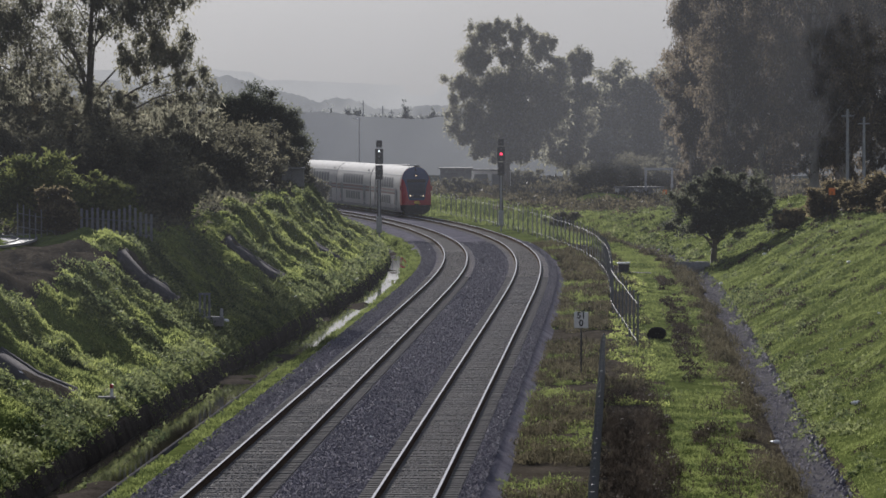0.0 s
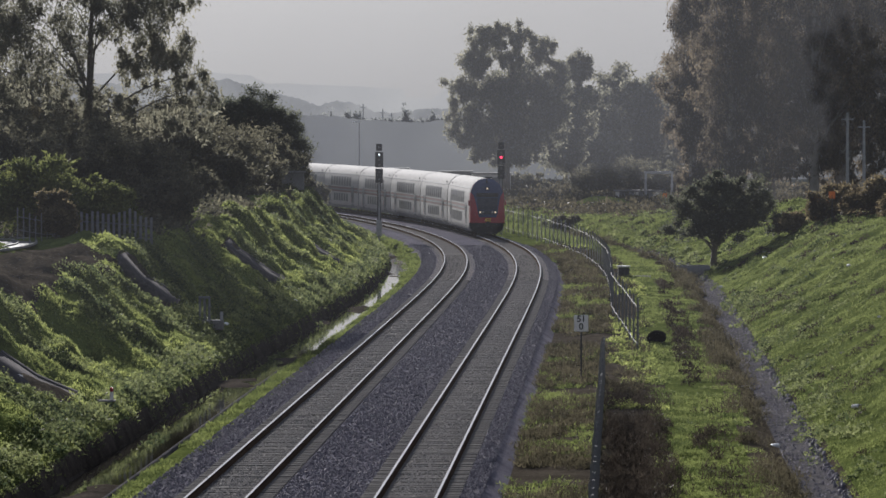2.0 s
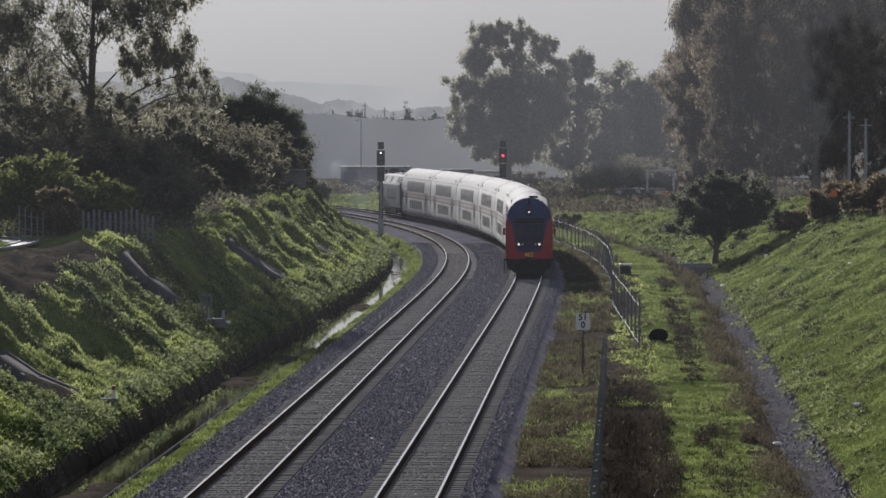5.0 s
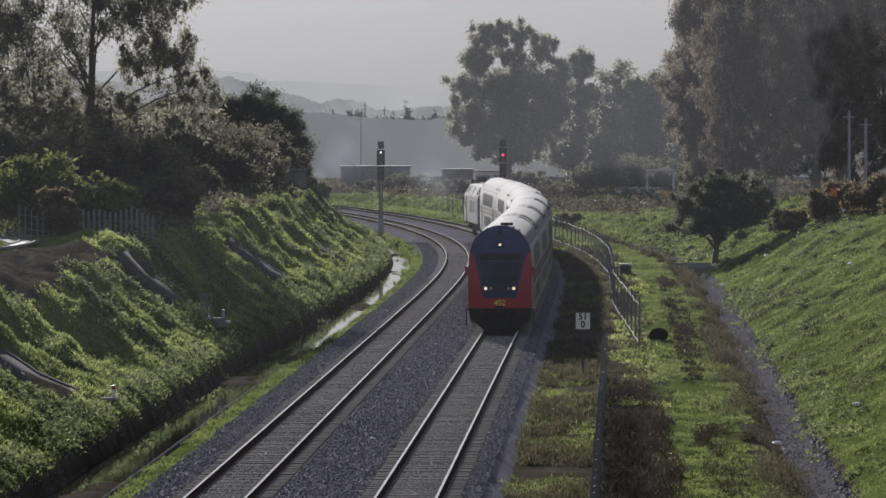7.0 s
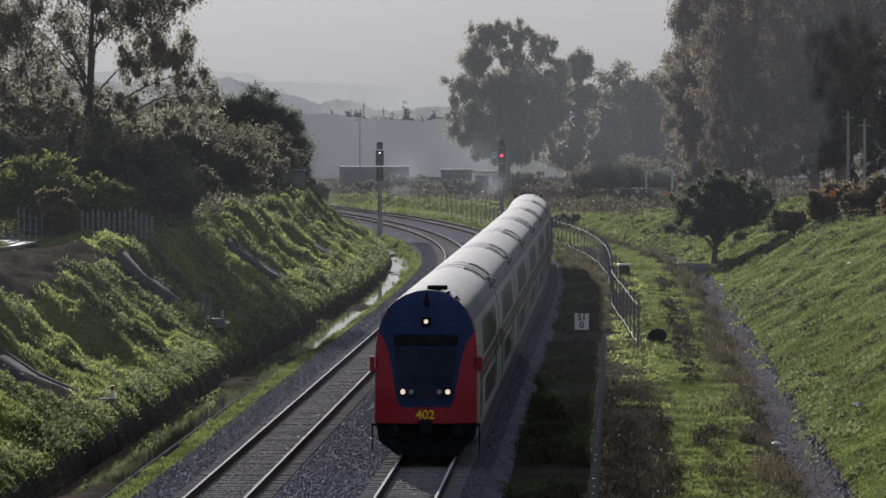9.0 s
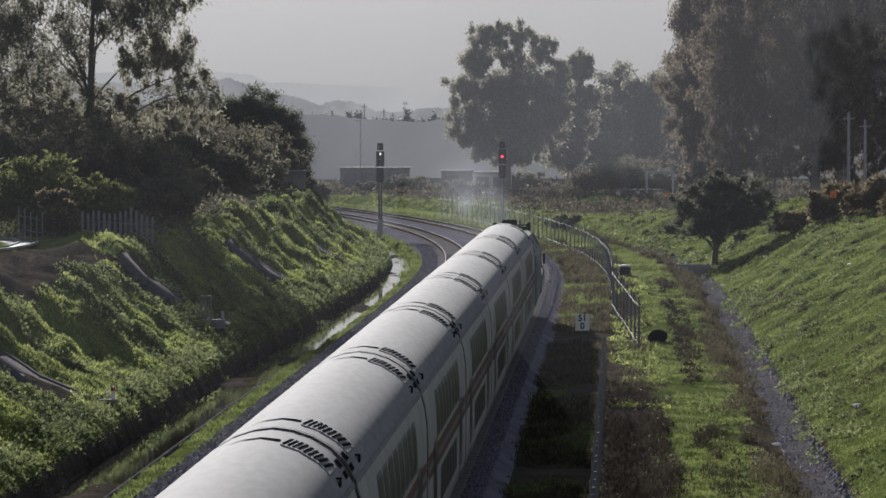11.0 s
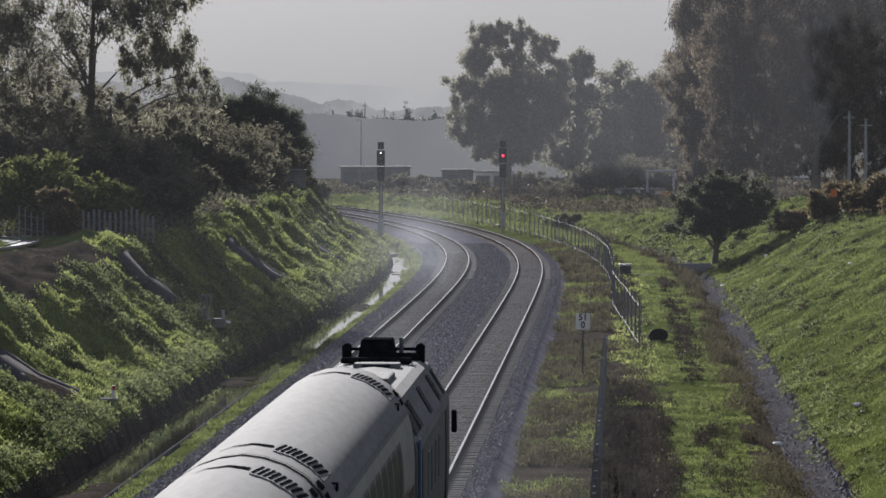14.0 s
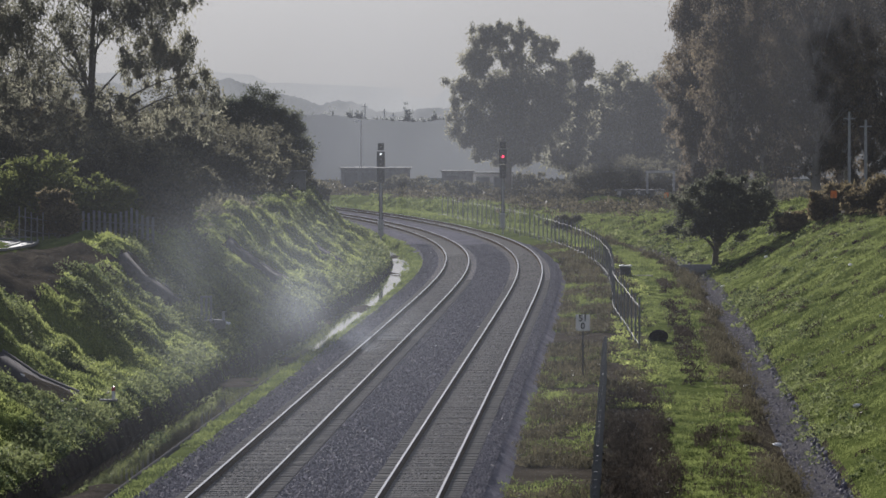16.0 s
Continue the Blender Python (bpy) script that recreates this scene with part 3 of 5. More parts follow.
def face(name, z0, z1, left, right, mat, parent, out, label="", nx=14, nz=14):
    """A piece of the nose's face between heights z0 and z1; left and right give its sides at each height."""
    rows = []
    for i in range(nz + 1):
        z = z0 + (z1 - z0) * i / nz
        a, b = left(z), right(z)
        rows.append([(a + (b - a) * j / nx, FRONT + recede(a + (b - a) * j / nx, z) - out, z) for j in range(nx + 1)])
    v, f = loft(rows)
    return part(name, mesh_of(name, v, f, mat, True), None, parent, label)


def words(text, size, mat, parent, m, name="number"):
    c = bpy.data.curves.new(name, "FONT")
    c.body, c.size, c.align_x, c.align_y, c.extrude, c.offset = text, size, "CENTER", "CENTER", 0.004, size * 0.022
    tmp = bpy.data.objects.new(name, c)
    scene.collection.objects.link(tmp)
    me = bpy.data.meshes.new_from_object(tmp.evaluated_get(bpy.context.evaluated_depsgraph_get()))
    bpy.data.objects.remove(tmp)
    me.materials.clear()
    me.materials.append(mat)
    return part(name, me, None, parent, m=m)


def build_control_car():
    car = thing("control_car", "double-deck control car with red and dark blue nose", "railway coach", group="coaches of the train")
    car_shell(car, FRONT + 1.45, 12.82)
    for side in (-1, 1):
        flank(car, side, -9.6, 12.82, (-8.2, 8.7))
    roof_end(car, 12.82, -1)
    w = half_width
    face("nose", 1.04, 4.62, lambda z: -w(z), lambda z: w(z), M_RED, car, 0.0, "glossy red rounded nose", 24, 26)
    # flanks of the nose, from the face's edge back to the body
    for side in (-1, 1):
        for z0, z1, mat, nm in ((1.04, 3.45, M_RED, "nose_cheek"), (3.45, 4.62, M_ROOF, "nose_brow")):
            rows = []
            for i in range(15):
                z = z0 + (z1 - z0) * i / 14
                a = FRONT + recede(w(z), z)
                b = FRONT + (1.75 if nm == "nose_cheek" else 2.1)
                rows.append([(side * (w(z) + 0.006 * min(1, q * 8)), a + (b - a) * q, z) for q in (0, 0.3, 0.7, 1)])
            v, f = loft(rows)
            part(nm, mesh_of(nm, v, f, mat, True), None, car)
    face("brow", 3.50, 4.60, lambda z: -w(z) * 0.985, lambda z: w(z) * 0.985, M_BLUE, car, 0.010, "dark blue dome over the windscreen", 24, 14)
    hw = lambda z: float(np.interp(z, [1.48, 1.62, 2.4, 2.9, 3.25, 3.45, 3.52], [0.66, 0.76, 0.90, 1.0, 1.12, 1.26, 1.32]))
    face("mask", 1.48, 3.52, lambda z: -hw(z), hw, M_BLUE, car, 0.014, "dark blue panel round the windscreen")
    face("display", 3.12, 3.44, lambda z: -0.88, lambda z: 0.88, M_BLACK, car, 0.022, "black destination display")
    ww = lambda z: float(np.interp(z, [2.02, 3.08], [0.74, 0.86]))
    face("windscreen", 2.06, 3.06, lambda z: -ww(z), ww, M_GLASS, car, 0.024, "dark tinted windscreen")
    face("lamp_panel", 1.72, 2.03, lambda z: -0.74, lambda z: 0.74, M_GLASS, car, 0.022)
    for x in (-0.61, 0.61):
        part("headlight", rod(0.07, 0.05, (x, FRONT + recede(x, 1.9) - 0.03, 1.9), "Y", 16), M_LAMP, car, "lit round headlight")
    for x in (-0.38, 0.38):
        part("tail_light", rod(0.066, 0.05, (x, FRONT + recede(x, 1.9) - 0.03, 1.9), "Y", 16), M_LAMPOFF, car)
    h = part("lamp_housing", box(0.26, 0.2, 0.26, (0, FRONT + recede(0, 3.78) - 0.02, 3.66), 0.02), M_BLACK, car)
    part("top_headlight", rod(0.06, 0.04, (0, FRONT + recede(0, 3.78) - 0.13, 3.79), "Y", 14), M_LAMP, h, "lit top headlight")
    part("aerial", rod(0.09, 0.34, (0, FRONT + 1.0, 4.42), "Z", 8, 0.015), M_BLACK, car)
    words("402", 0.34, M_YELLOW, car, Matrix.Translation((0, FRONT - 0.012, 1.27)) @ pose(0, 0, 0, 90, 0, 0), "running_number")
    for side in (-1, 1):
        part("mirror", box(0.13, 0.14, 0.42, (side * 1.47, FRONT + 0.65, 2.42), 0.03), M_RED, car, "red mirror housing")
        part("handrail", rod(0.02, 0.75, (side * 1.46, FRONT + 0.5, 0.62), "Z"), M_BLACK, car)
        part("step", box(0.3, 0.4, 0.06, (side * 1.33, FRONT + 0.5, 0.95), 0.01), M_BLACK, car)
        part("buffer", rod(0.17, 0.4, (side * 0.87, FRONT + 0.18, 0.86), "Y", 18), M_BLACK, car)
    low = [(-1.36, 1.05), (-1.28, 0.55), (-0.95, 0.28), (-0.75, 0.14), (0.75, 0.14), (0.95, 0.28), (1.28, 0.55), (1.36, 1.05)]
    v, f = loft([[(a, FRONT + 0.12 + 0.35 * abs(a / 1.3) ** 2 + (0.98 - b) * 0.1, b) for a, b in low], [(a, FRONT + 1.6, b) for a, b in low]])
    f.append(tuple(range(len(low))))
    part("apron", mesh_of("apron", v, f, M_BLACK), None, car, "black apron with snow plough")
    part("coupling", box(0.36, 0.5, 0.4, (0, FRONT + 0.02, 0.75), 0.05), M_BLACK, car)
    # lowered equipment on the roof behind the nose
    for y in (1.9, 2.6, 5.2):
        v, f = loft([[(x, FRONT + y + d, roof_z(x) + 0.02) for d in (-0.03, 0.03)] for x in np.linspace(-0.9, 1.1, 15)])
        part("roof_bar", mesh_of("roof_bar", v, f, M_BLACK), None, car, "black curved roof bar")
    for x in (0.55, 0.78):
        part("roof_rack", box(0.06, 1.5, 0.05, (x, FRONT + 2.25, roof_z(x) - 0.01), 0.01), M_BLACK, car)
    part("roof_unit", box(0.55, 0.5, 0.12, (0.25, FRONT + 2.3, 4.6), 0.03), M_BLACK, car, "black roof equipment")
    part("gangway", box(1.9, 0.8, 3.4, (0, 13.0, 0.6), 0.1), M_BLACK, car, "black rubber gangway bellows")
    for y in (-9.3, 9.6):
        bogie(car, y)
    return car


def build_loco():
    car = thing("diesel_locomotive", "pale grey diesel locomotive with black roof gear", "locomotive")
    h = [(1.25, 0.75), (1.42, 0.9), (1.45, 1.5), (1.45, 3.0), (1.40, 3.15), (0.98, 3.85), (0.80, 3.95), (0.0, 4.02)]
    ring = h + [(-a, b) for a, b in reversed(h[:-1])]
    L = 9.3
    def sec(y, k, dz=0.0):
        return [(a * k, y + dz * max(0, b - 2.1), b) for a, b in ring]
    v, f = loft([sec(-L, 0.97), sec(-L + 0.3, 1), sec(L - 1.6, 1), sec(L - 0.6, 0.985, -0.28), sec(L, 0.93, -0.42)])
    n = len(ring)
    f += [tuple(range(n)), tuple(range(4 * n, 5 * n))]
    part("body", mesh_of("body", v, f, M_ROOF), None, car, "pale grey body")
    for side in (-1, 1):
        slope = lambda z: side * (1.40 - (z - 3.15) * 0.6 + 0.02)
        for y0, y1, bars in ((-8.7, -6.8, 9), (-6.4, -5.0, 4), (-1.0, 0.2, 6), (4.0, 5.2, 6), (6.6, 7.6, 2)):
            z0, z1 = 3.24, 3.75
            me = mesh_of("roof_louvre", [(slope(z0), y0, z0), (slope(z0), y1, z0), (slope(z1), y1, z1), (slope(z1), y0, z1)], [(0, 1, 2, 3)], M_BLACK)
            grid = part("roof_louvre", me, None, car, "black sloping louvre")
            for i in range(bars):
                y = y0 + (y1 - y0) * (i + 0.5) / bars
                w = (y1 - y0) / bars * 0.22
                v = [(slope(z) + side * 0.012, y + d, z) for z in (z0, z1) for d in (-w, w)]
                part("louvre_bar", mesh_of("louvre_bar", v, [(0, 1, 3, 2)], M_ROOF), None, grid)
        for y0, y1 in ((-8.3, -7.4), (5.2, 6.0)):
            part("cab_door", box(0.05, y1 - y0, 2.0, (side * 1.45, (y0 + y1) / 2, 0.95), 0.01), M_DARKSTEEL, car)
        for k in range(4):
            part("louvre", box(0.04, 1.4, 0.9, (side * 1.45, -4.4 + k * 2.0, 1.8), 0.01), M_STRIPE, car)
        part("blue_band", box(0.03, 0.5, 2.3, (side * 1.46, -8.95, 0.9), 0.0), M_SKYBLUE, car, "blue end band")
        part("mirror", box(0.12, 0.2, 0.5, (side * 1.55, L - 1.2, 2.3), 0.03), M_BLACK, car)
        part("horn", rod(0.10, 0.5, (side * 0.82, L - 1.9, 4.22), "Y", 14), M_BLACK, car, "round black fan cowl")
        part("horn_foot", box(0.2, 0.4, 0.35, (side * 0.82, L - 1.9, 3.85), 0.03), M_BLACK, car)
    v, f = loft([[(-0.1 + a * w / 2, L - 2.6 + b * 0.55, z) for a, b in ((-1, -1), (1, -1), (1, 1), (-1, 1), (-1, -1))] for w, z in ((0.86, 3.9), (0.84, 3.98), (0.68, 4.44), (0.64, 4.46))])
    f.append((15, 16, 17, 18))
    part("exhaust_box", mesh_of("exhaust_box", v, f, M_BLACK), None, car, "black tapered exhaust box")
    part("spoiler", box(1.55, 0.5, 0.13, (-0.05, L - 4.2, 3.98), 0.05), M_BLACK, car, "flat black hood")
    part("hood", box(1.0, 0.8, 0.12, (0.05, L - 6.0, 3.96), 0.04), M_ROOF, car)
    part("hood_slot", box(0.6, 0.05, 0.07, (0.05, L - 6.41, 3.98), 0.0), M_BLACK, car)
    part("cross_bar", box(1.64, 0.10, 0.07, (0, L - 1.9, 4.16), 0.03), M_BLACK, car)
    part("radiator", box(1.3, 0.5, 0.26, (0.15, L - 2.2, 3.86), 0.05), M_BLACK, car)
    part("roof_unit", box(1.2, 3.0, 0.16, (0, -2.0, 3.92), 0.05), M_ROOF, car)
    part("roof_fan", rod(0.7, 0.15, (0, -6.0, 4.02), "Z", 24), M_DARKSTEEL, car)
    part("pipe", rod(0.05, 0.4, (0.4, L - 2.0, 4.25), "Z"), M_OLDSTEEL, car)
    part("tank", box(2.2, 5.0, 0.6, (0, 0, 0.25), 0.1), M_DARKSTEEL, car, "dark fuel tank")
    part("buffer_beam", box(2.7, 0.3, 0.5, (0, L - 0.1, 0.7), 0.05), M_BLACK, car)
    for y in (-6.2, 6.2):
        bogie(car, y)
    return car


control_car = build_control_car()
coaches = [build_coach()]
for i in range(5):
    coaches.append(copy_thing(coaches[0], Matrix.Identity(4)))
loco = build_loco()


# ---- plants ----
def rng_of(seed):
    return np.random.RandomState(seed)


def leaf_quads(P, size, r, droop=0.0, slim=0.5, up=0.35):
    """One pointed leaf at each place of P, of the given lengths; droop turns them to hang."""
    n = len(P)
    az = r.uniform(0, 2 * np.pi, n)
    el = r.normal(up, 0.55, n) if droop == 0 else r.normal(-1.1 * droop, 0.45, n)
    d = np.stack([np.cos(az) * np.cos(el), np.sin(az) * np.cos(el), np.sin(el)], 1)
    w = np.cross(d, r.normal(0, 1, (n, 3)))
    w /= np.linalg.norm(w, axis=1)[:, None] + 1e-6
    size = np.broadcast_to(size, n)[:, None]
    a, b = d * size, w * size * slim * 0.5
    V = np.stack([P - b * 1.1 + a * 0.1, P + a * 1.05, P + b * 1.1], 1).reshape(-1, 3)
    return V, np.arange(3 * n).reshape(n, 3)


def scatter(name, s_range, o_range, clumps, leaves, radius, height, leaf, mat, label, category, seed, gaps=-9.0, near=1.5, slim=0.5, up=0.35, wave_scale=0.35):
    """Tufts of leaves over a stretch of the cutting, thinned out by a broad unevenness where gaps says so."""
    r = rng_of(seed)
    s = s_range[0] + (s_range[1] - s_range[0]) * r.uniform(0, 1, clumps) ** near
    o = r.uniform(*o_range, clumps)
    if o_range[1] < -7:
        o = o + shift_of(s) * np.clip((-o - 7.2) / 1.6, 0, 1)
    x, y, _ = on_line(s, o)
    keep = wave(x * wave_scale * 2.2, y * wave_scale, seed + 50) > gaps
    keep &= ~bare(s, o)
    s, o = s[keep], o[keep]
    n = len(s)
    swell = 0.55 + 0.9 * r.uniform(0, 1, n) ** 2
    rad, hei = radius * swell, height * swell * r.uniform(0.6, 1.25, n)
    i = np.repeat(np.arange(n), leaves)
    m = len(i)
    q, a = np.sqrt(r.uniform(0, 1, m)), r.uniform(0, 6.283, m)
    ss, oo = s[i] + rad[i] * q * np.cos(a) * 1.4, o[i] + rad[i] * q * np.sin(a)
    X, Y, _ = on_line(ss, oo)
    Z = ground_z(ss, oo) + hei[i] * (1 - q ** 2) * r.uniform(0.25, 1, m) - 0.03
    V, F = leaf_quads(np.stack([X, Y, Z], 1), leaf * (0.55 + ss / 330) * r.uniform(0.6, 1.4, m), r, slim=slim, up=up)
    tagged(new(name, mesh_of(name, V, F, mat)), label, category, kind="stuff")


scatter("weeds", (40, 480), (-17.6, -10.85), 7800, 84, 0.58, 0.40, 0.095, M_WEED, "lush green weeds on the cutting's slope", "weeds", 11, near=1.4, gaps=0.1, slim=0.75)
scatter("grass", (40, 480), (-17.6, -10.7), 15000, 52, 0.45, 0.15, 0.10, M_GRASS, "bright green grass on the cutting's slope", "grass", 12, gaps=-0.9, slim=0.32, up=0.9)
scatter("grass", (40, 470), (-8.3, -7.0), 2600, 30, 0.25, 0.13, 0.11, M_LIME, "yellowish green grass beside the ditch", "grass", 13, gaps=-0.7, slim=0.3, up=0.9)
scatter("weeds", (40, 470), (-11.7, -10.8), 1500, 34, 0.34, 0.36, 0.15, M_WEED, "dark weeds hanging over the ditch wall", "weeds", 14)
scatter("weeds", (40, 460), (-10.3, -9.3), 200, 24, 0.25, 0.22, 0.14, M_WEED, "dark weeds and mud in the ditch", "weeds", 26, gaps=0.15)
scatter("dry_grass", (40, 335), (2.2, 4.7), 2600, 40, 0.34, 0.30, 0.17, M_BROWN, "brown dry grass beside the ballast", "dry grass", 15, gaps=-0.25, slim=0.2, up=1.0)
scatter("grass", (40, 335), (2.0, 4.6), 2200, 36, 0.34, 0.16, 0.12, M_LIME, "green and straw-coloured grass beside the ballast", "grass", 16, gaps=-0.1, slim=0.3, up=0.8)
scatter("grass", (40, 400), (6.5, 9.5), 5600, 40, 0.38, 0.10, 0.10, M_LIME, "short bright green grass along the fence", "grass", 17, gaps=-0.6, slim=0.3, up=0.9)
scatter("dry_weeds", (40, 380), (9.0, 10.35), 1150, 70, 0.44, 0.66, 0.16, M_BROWN, "brown dry weeds along the gravel drain", "dry weeds", 18, gaps=-0.05, slim=0.16, up=1.0)
scatter("weeds", (110, 340), (4.9, 6.8), 900, 40, 0.36, 0.20, 0.12, M_GRASS, "patchy green weeds under the fence", "weeds", 30, gaps=-0.2)
scatter("bramble", (40, 116), (4.9, 6.8), 520, 90, 0.42, 0.62, 0.17, M_BRAMBLE, "dark leafless bramble at the fence's foot", "bramble", 19, gaps=-0.6, slim=0.16, up=0.9)
scatter("bramble", (116, 330), (4.8, 6.5), 700, 50, 0.36, 0.36, 0.15, M_BROWN, "brown scrub under the fence", "scrub", 28, gaps=0.0, slim=0.18, up=0.9)
scatter("dry_weeds", (40, 250), (7.7, 8.6), 330, 60, 0.34, 0.46, 0.15, M_BRAMBLE, "dark dead weeds in the grass", "dry weeds", 27, gaps=-0.35, slim=0.2, up=0.9)
scatter("weeds", (40, 370), (11.0, 12.6), 620, 44, 0.34, 0.42, 0.13, M_WEED, "low dark green weeds beside the drain", "weeds", 20, gaps=0.0)
scatter("grass", (40, 420), (11.3, 22.5), 15000, 34, 0.5, 0.10, 0.10, M_LIME, "bright green grass on the sunlit slope", "grass", 21, slim=0.3, up=0.9, near=1.3, gaps=-0.7)
scatter("weeds", (40, 420), (12.3, 22.5), 3000, 46, 0.42, 0.30, 0.11, M_WEED, "dark green weeds in patches on the slope", "weeds", 22, gaps=0.40, near=1.3, slim=0.7, wave_scale=0.5)
scatter("weeds", (40, 400), (11.5, 22.5), 300, 70, 0.42, 0.42, 0.12, M_BRAMBLE, "scattered dark tussocks on the slope", "tussocks", 29, near=1.2, slim=0.3, up=0.8)
scatter("grass", (350, 560), (4.8, 17), 5000, 18, 0.8, 0.10, 0.15, M_LIME, "green grass of the field beyond the fence", "grass", 23, gaps=-0.1, slim=0.3, up=0.9, near=1.0)
scatter("weeds", (170, 480), (-40, -17), 1600, 40, 0.8, 0.7, 0.26, M_SHRUB, "dark undergrowth on top of the bank", "undergrowth", 24)
scatter("undergrowth", (395, 640), (14, 90), 1500, 40, 1.8, 0.9, 0.22, M_BROWN, "brown scrub on the far field", "scrub", 25, gaps=-0.3, near=1.0)


def ground_at(x, y):
    i = int(np.argmin((line_x - x) ** 2 + (line_y - y) ** 2))
    h = line_h[i]
    return float(ground_z(LINE_S[i], (x - line_x[i]) * math.cos(h) - (y - line_y[i]) * math.sin(h)))


def tube_np(P, R, seg=7):
    """A bent tapering round limb through the points P with the radii R."""
    P = np.asarray(P, float)
    T = np.gradient(P, axis=0)
    T /= np.linalg.norm(T, axis=1)[:, None] + 1e-9
    A = np.cross(T, (0.3, 0.9, 0.2))
    A /= np.linalg.norm(A, axis=1)[:, None] + 1e-9
    B = np.cross(T, A)
    t = np.linspace(0, 2 * np.pi, seg, endpoint=False)
    V = P[:, None] + (A[:, None] * np.cos(t)[None, :, None] + B[:, None] * np.sin(t)[None, :, None]) * np.asarray(R)[:, None, None]
    idx = np.arange(len(P) * seg).reshape(len(P), seg)
    nx = np.roll(idx, -1, 1)
    F = np.stack([idx[:-1], nx[:-1], nx[1:], idx[1:]], -1).reshape(-1, 4)
    return V.reshape(-1, 3), F


def tree(name, label, x, y, lobes, trunk, leaf, per, clumps, mat, bark, seed, z0=None, droop=0.0, tight=0.30, category="tree", lean=(0, 0), slim=0.45, shell=0.0, group="", arms=34):
    """A tree: tapered trunk and limbs that reach the clumps of its crown. lobes: (dx, dy, z, rx, ry, rz) round the foot, z above it."""
    r = rng_of(seed)
    z0 = ground_at(x, y) - 0.1 if z0 is None else z0
    t = thing(name, label, category, pose(x, y, z0), group)
    L = np.array(lobes, float)
    vol = (L[:, 3] * L[:, 4] * L[:, 5]) ** 0.75
    pick = r.choice(len(L), clumps, p=vol / vol.sum())
    d = r.normal(0, 1, (clumps, 3))
    d /= np.linalg.norm(d, axis=1)[:, None]
    rr = np.maximum(r.uniform(0, 1, clumps) ** 0.42, shell)
    rr = rr * r.uniform(0.85, 1.4, clumps)
    C = L[pick, :3] + d * rr[:, None] * L[pick, 3:]
    C[:, 2] = np.maximum(C[:, 2], 0.25)
    size = (L[pick, 3:].min(1) * tight) * r.uniform(0.6, 1.4, clumps)
    i = np.repeat(np.arange(clumps), per)
    P = C[i] + r.normal(0, 0.55, (len(i), 3)) * size[i][:, None] * np.array([1, 1, 0.75 + droop * 0.7])
    P[:, 2] = np.maximum(P[:, 2], 0.05)
    V, F = leaf_quads(P, leaf * r.uniform(0.6, 1.5, len(P)), r, droop, slim)
    part("crown", mesh_of("crown", V, F, mat), None, t)
    top = L[np.argmax(L[:, 2])]
    H = top[2] * 0.95
    n = 8
    k = np.linspace(0, 1, n)
    base = np.stack([lean[0] * k ** 1.5 + 0.05 * trunk * np.sin(k * 7 + seed), lean[1] * k, -0.3 + (H + 0.3) * k], 1)
    base[:, 0] += (top[0] - lean[0]) * k ** 2 * 0.8
    V, F = tube_np(base, trunk * (1 - 0.85 * k) + 0.02, 9)
    tr = part("trunk", mesh_of("trunk", V, F, bark, True), None, t)
    vs, fs, c = [], [], 0
    for j in range(min(clumps, arms)):
        e = C[j]
        f = min(0.92, max(0.12, (e[2] / H) * r.uniform(0.45, 0.8)))
        a = np.array([np.interp(f, k, base[:, q]) for q in range(3)])
        q = np.linspace(0, 1, 6)[:, None]
        mid = a + (e - a) * q + np.array([0, 0, 1]) * np.sin(q * np.pi) * 0.10 * np.linalg.norm(e - a) + r.normal(0, 0.05, (6, 3)) * trunk
        V, F = tube_np(mid, trunk * (0.42 - 0.36 * q[:, 0]) * (1.05 - f), 5)
        vs.append(V)
        fs.append(F + c)
        c += len(V)
    part("branchwork", mesh_of("branchwork", np.concatenate(vs), np.concatenate(fs), bark, True), None, t)
    return t


# the tall open eucalyptus on the left bank
tree("eucalyptus_tree", "tall open eucalyptus with drooping grey-green foliage", -20.5, 300,
     [(-2.6, 0, 9.6, 2.8, 2.5, 2.2), (-5.0, 0, 11.5, 2.2, 3, 2.4), (0.8, 0, 11.8, 2.2, 2.5, 1.9), (3.0, 0, 11.2, 2.2, 2, 1.7), (4.8, 0, 9.0, 1.8, 2, 1.5), (3.0, 0, 8.2, 1.6, 2, 1.2), (6.2, 0, 7.2, 1.5, 1.5, 1.5), (0.5, 1, 15.2, 3.2, 3, 1.8),
      (-3.2, 0, 6.9, 2.8, 2, 1.4), (-6.8, 1, 8.0, 2.0, 2, 2.8), (4.6, 0, 5.2, 2.2, 2, 1.1), (-3.0, 0, 14.0, 3.0, 3, 2), (2.6, 0, 14.0, 2.4, 2, 1.6), (1.2, 0, 6.2, 2.0, 2, 1.0), (5.0, 0, 13.0, 1.6, 2, 1.6)],
     0.30, 0.23, 95, 600, M_EUC, M_BARK, 31, droop=0.8, tight=0.22, slim=0.36, arms=18)
tree("round_tree", "dense round dark green tree on the bank", -14.6, 407,
     [(-0.5, 0, 5.2, 2.2, 2.2, 2.0), (-2.0, 0, 4.6, 1.8, 1.9, 1.8), (1.5, 0, 4.2, 1.8, 1.9, 1.8), (0.5, 0, 2.9, 3.0, 2.4, 1.8), (2.6, 0, 2.6, 1.1, 1.4, 1.4)],
     0.3, 0.22, 300, 230, M_DARKLEAF, M_BARK, 32, tight=0.30, shell=0.55)
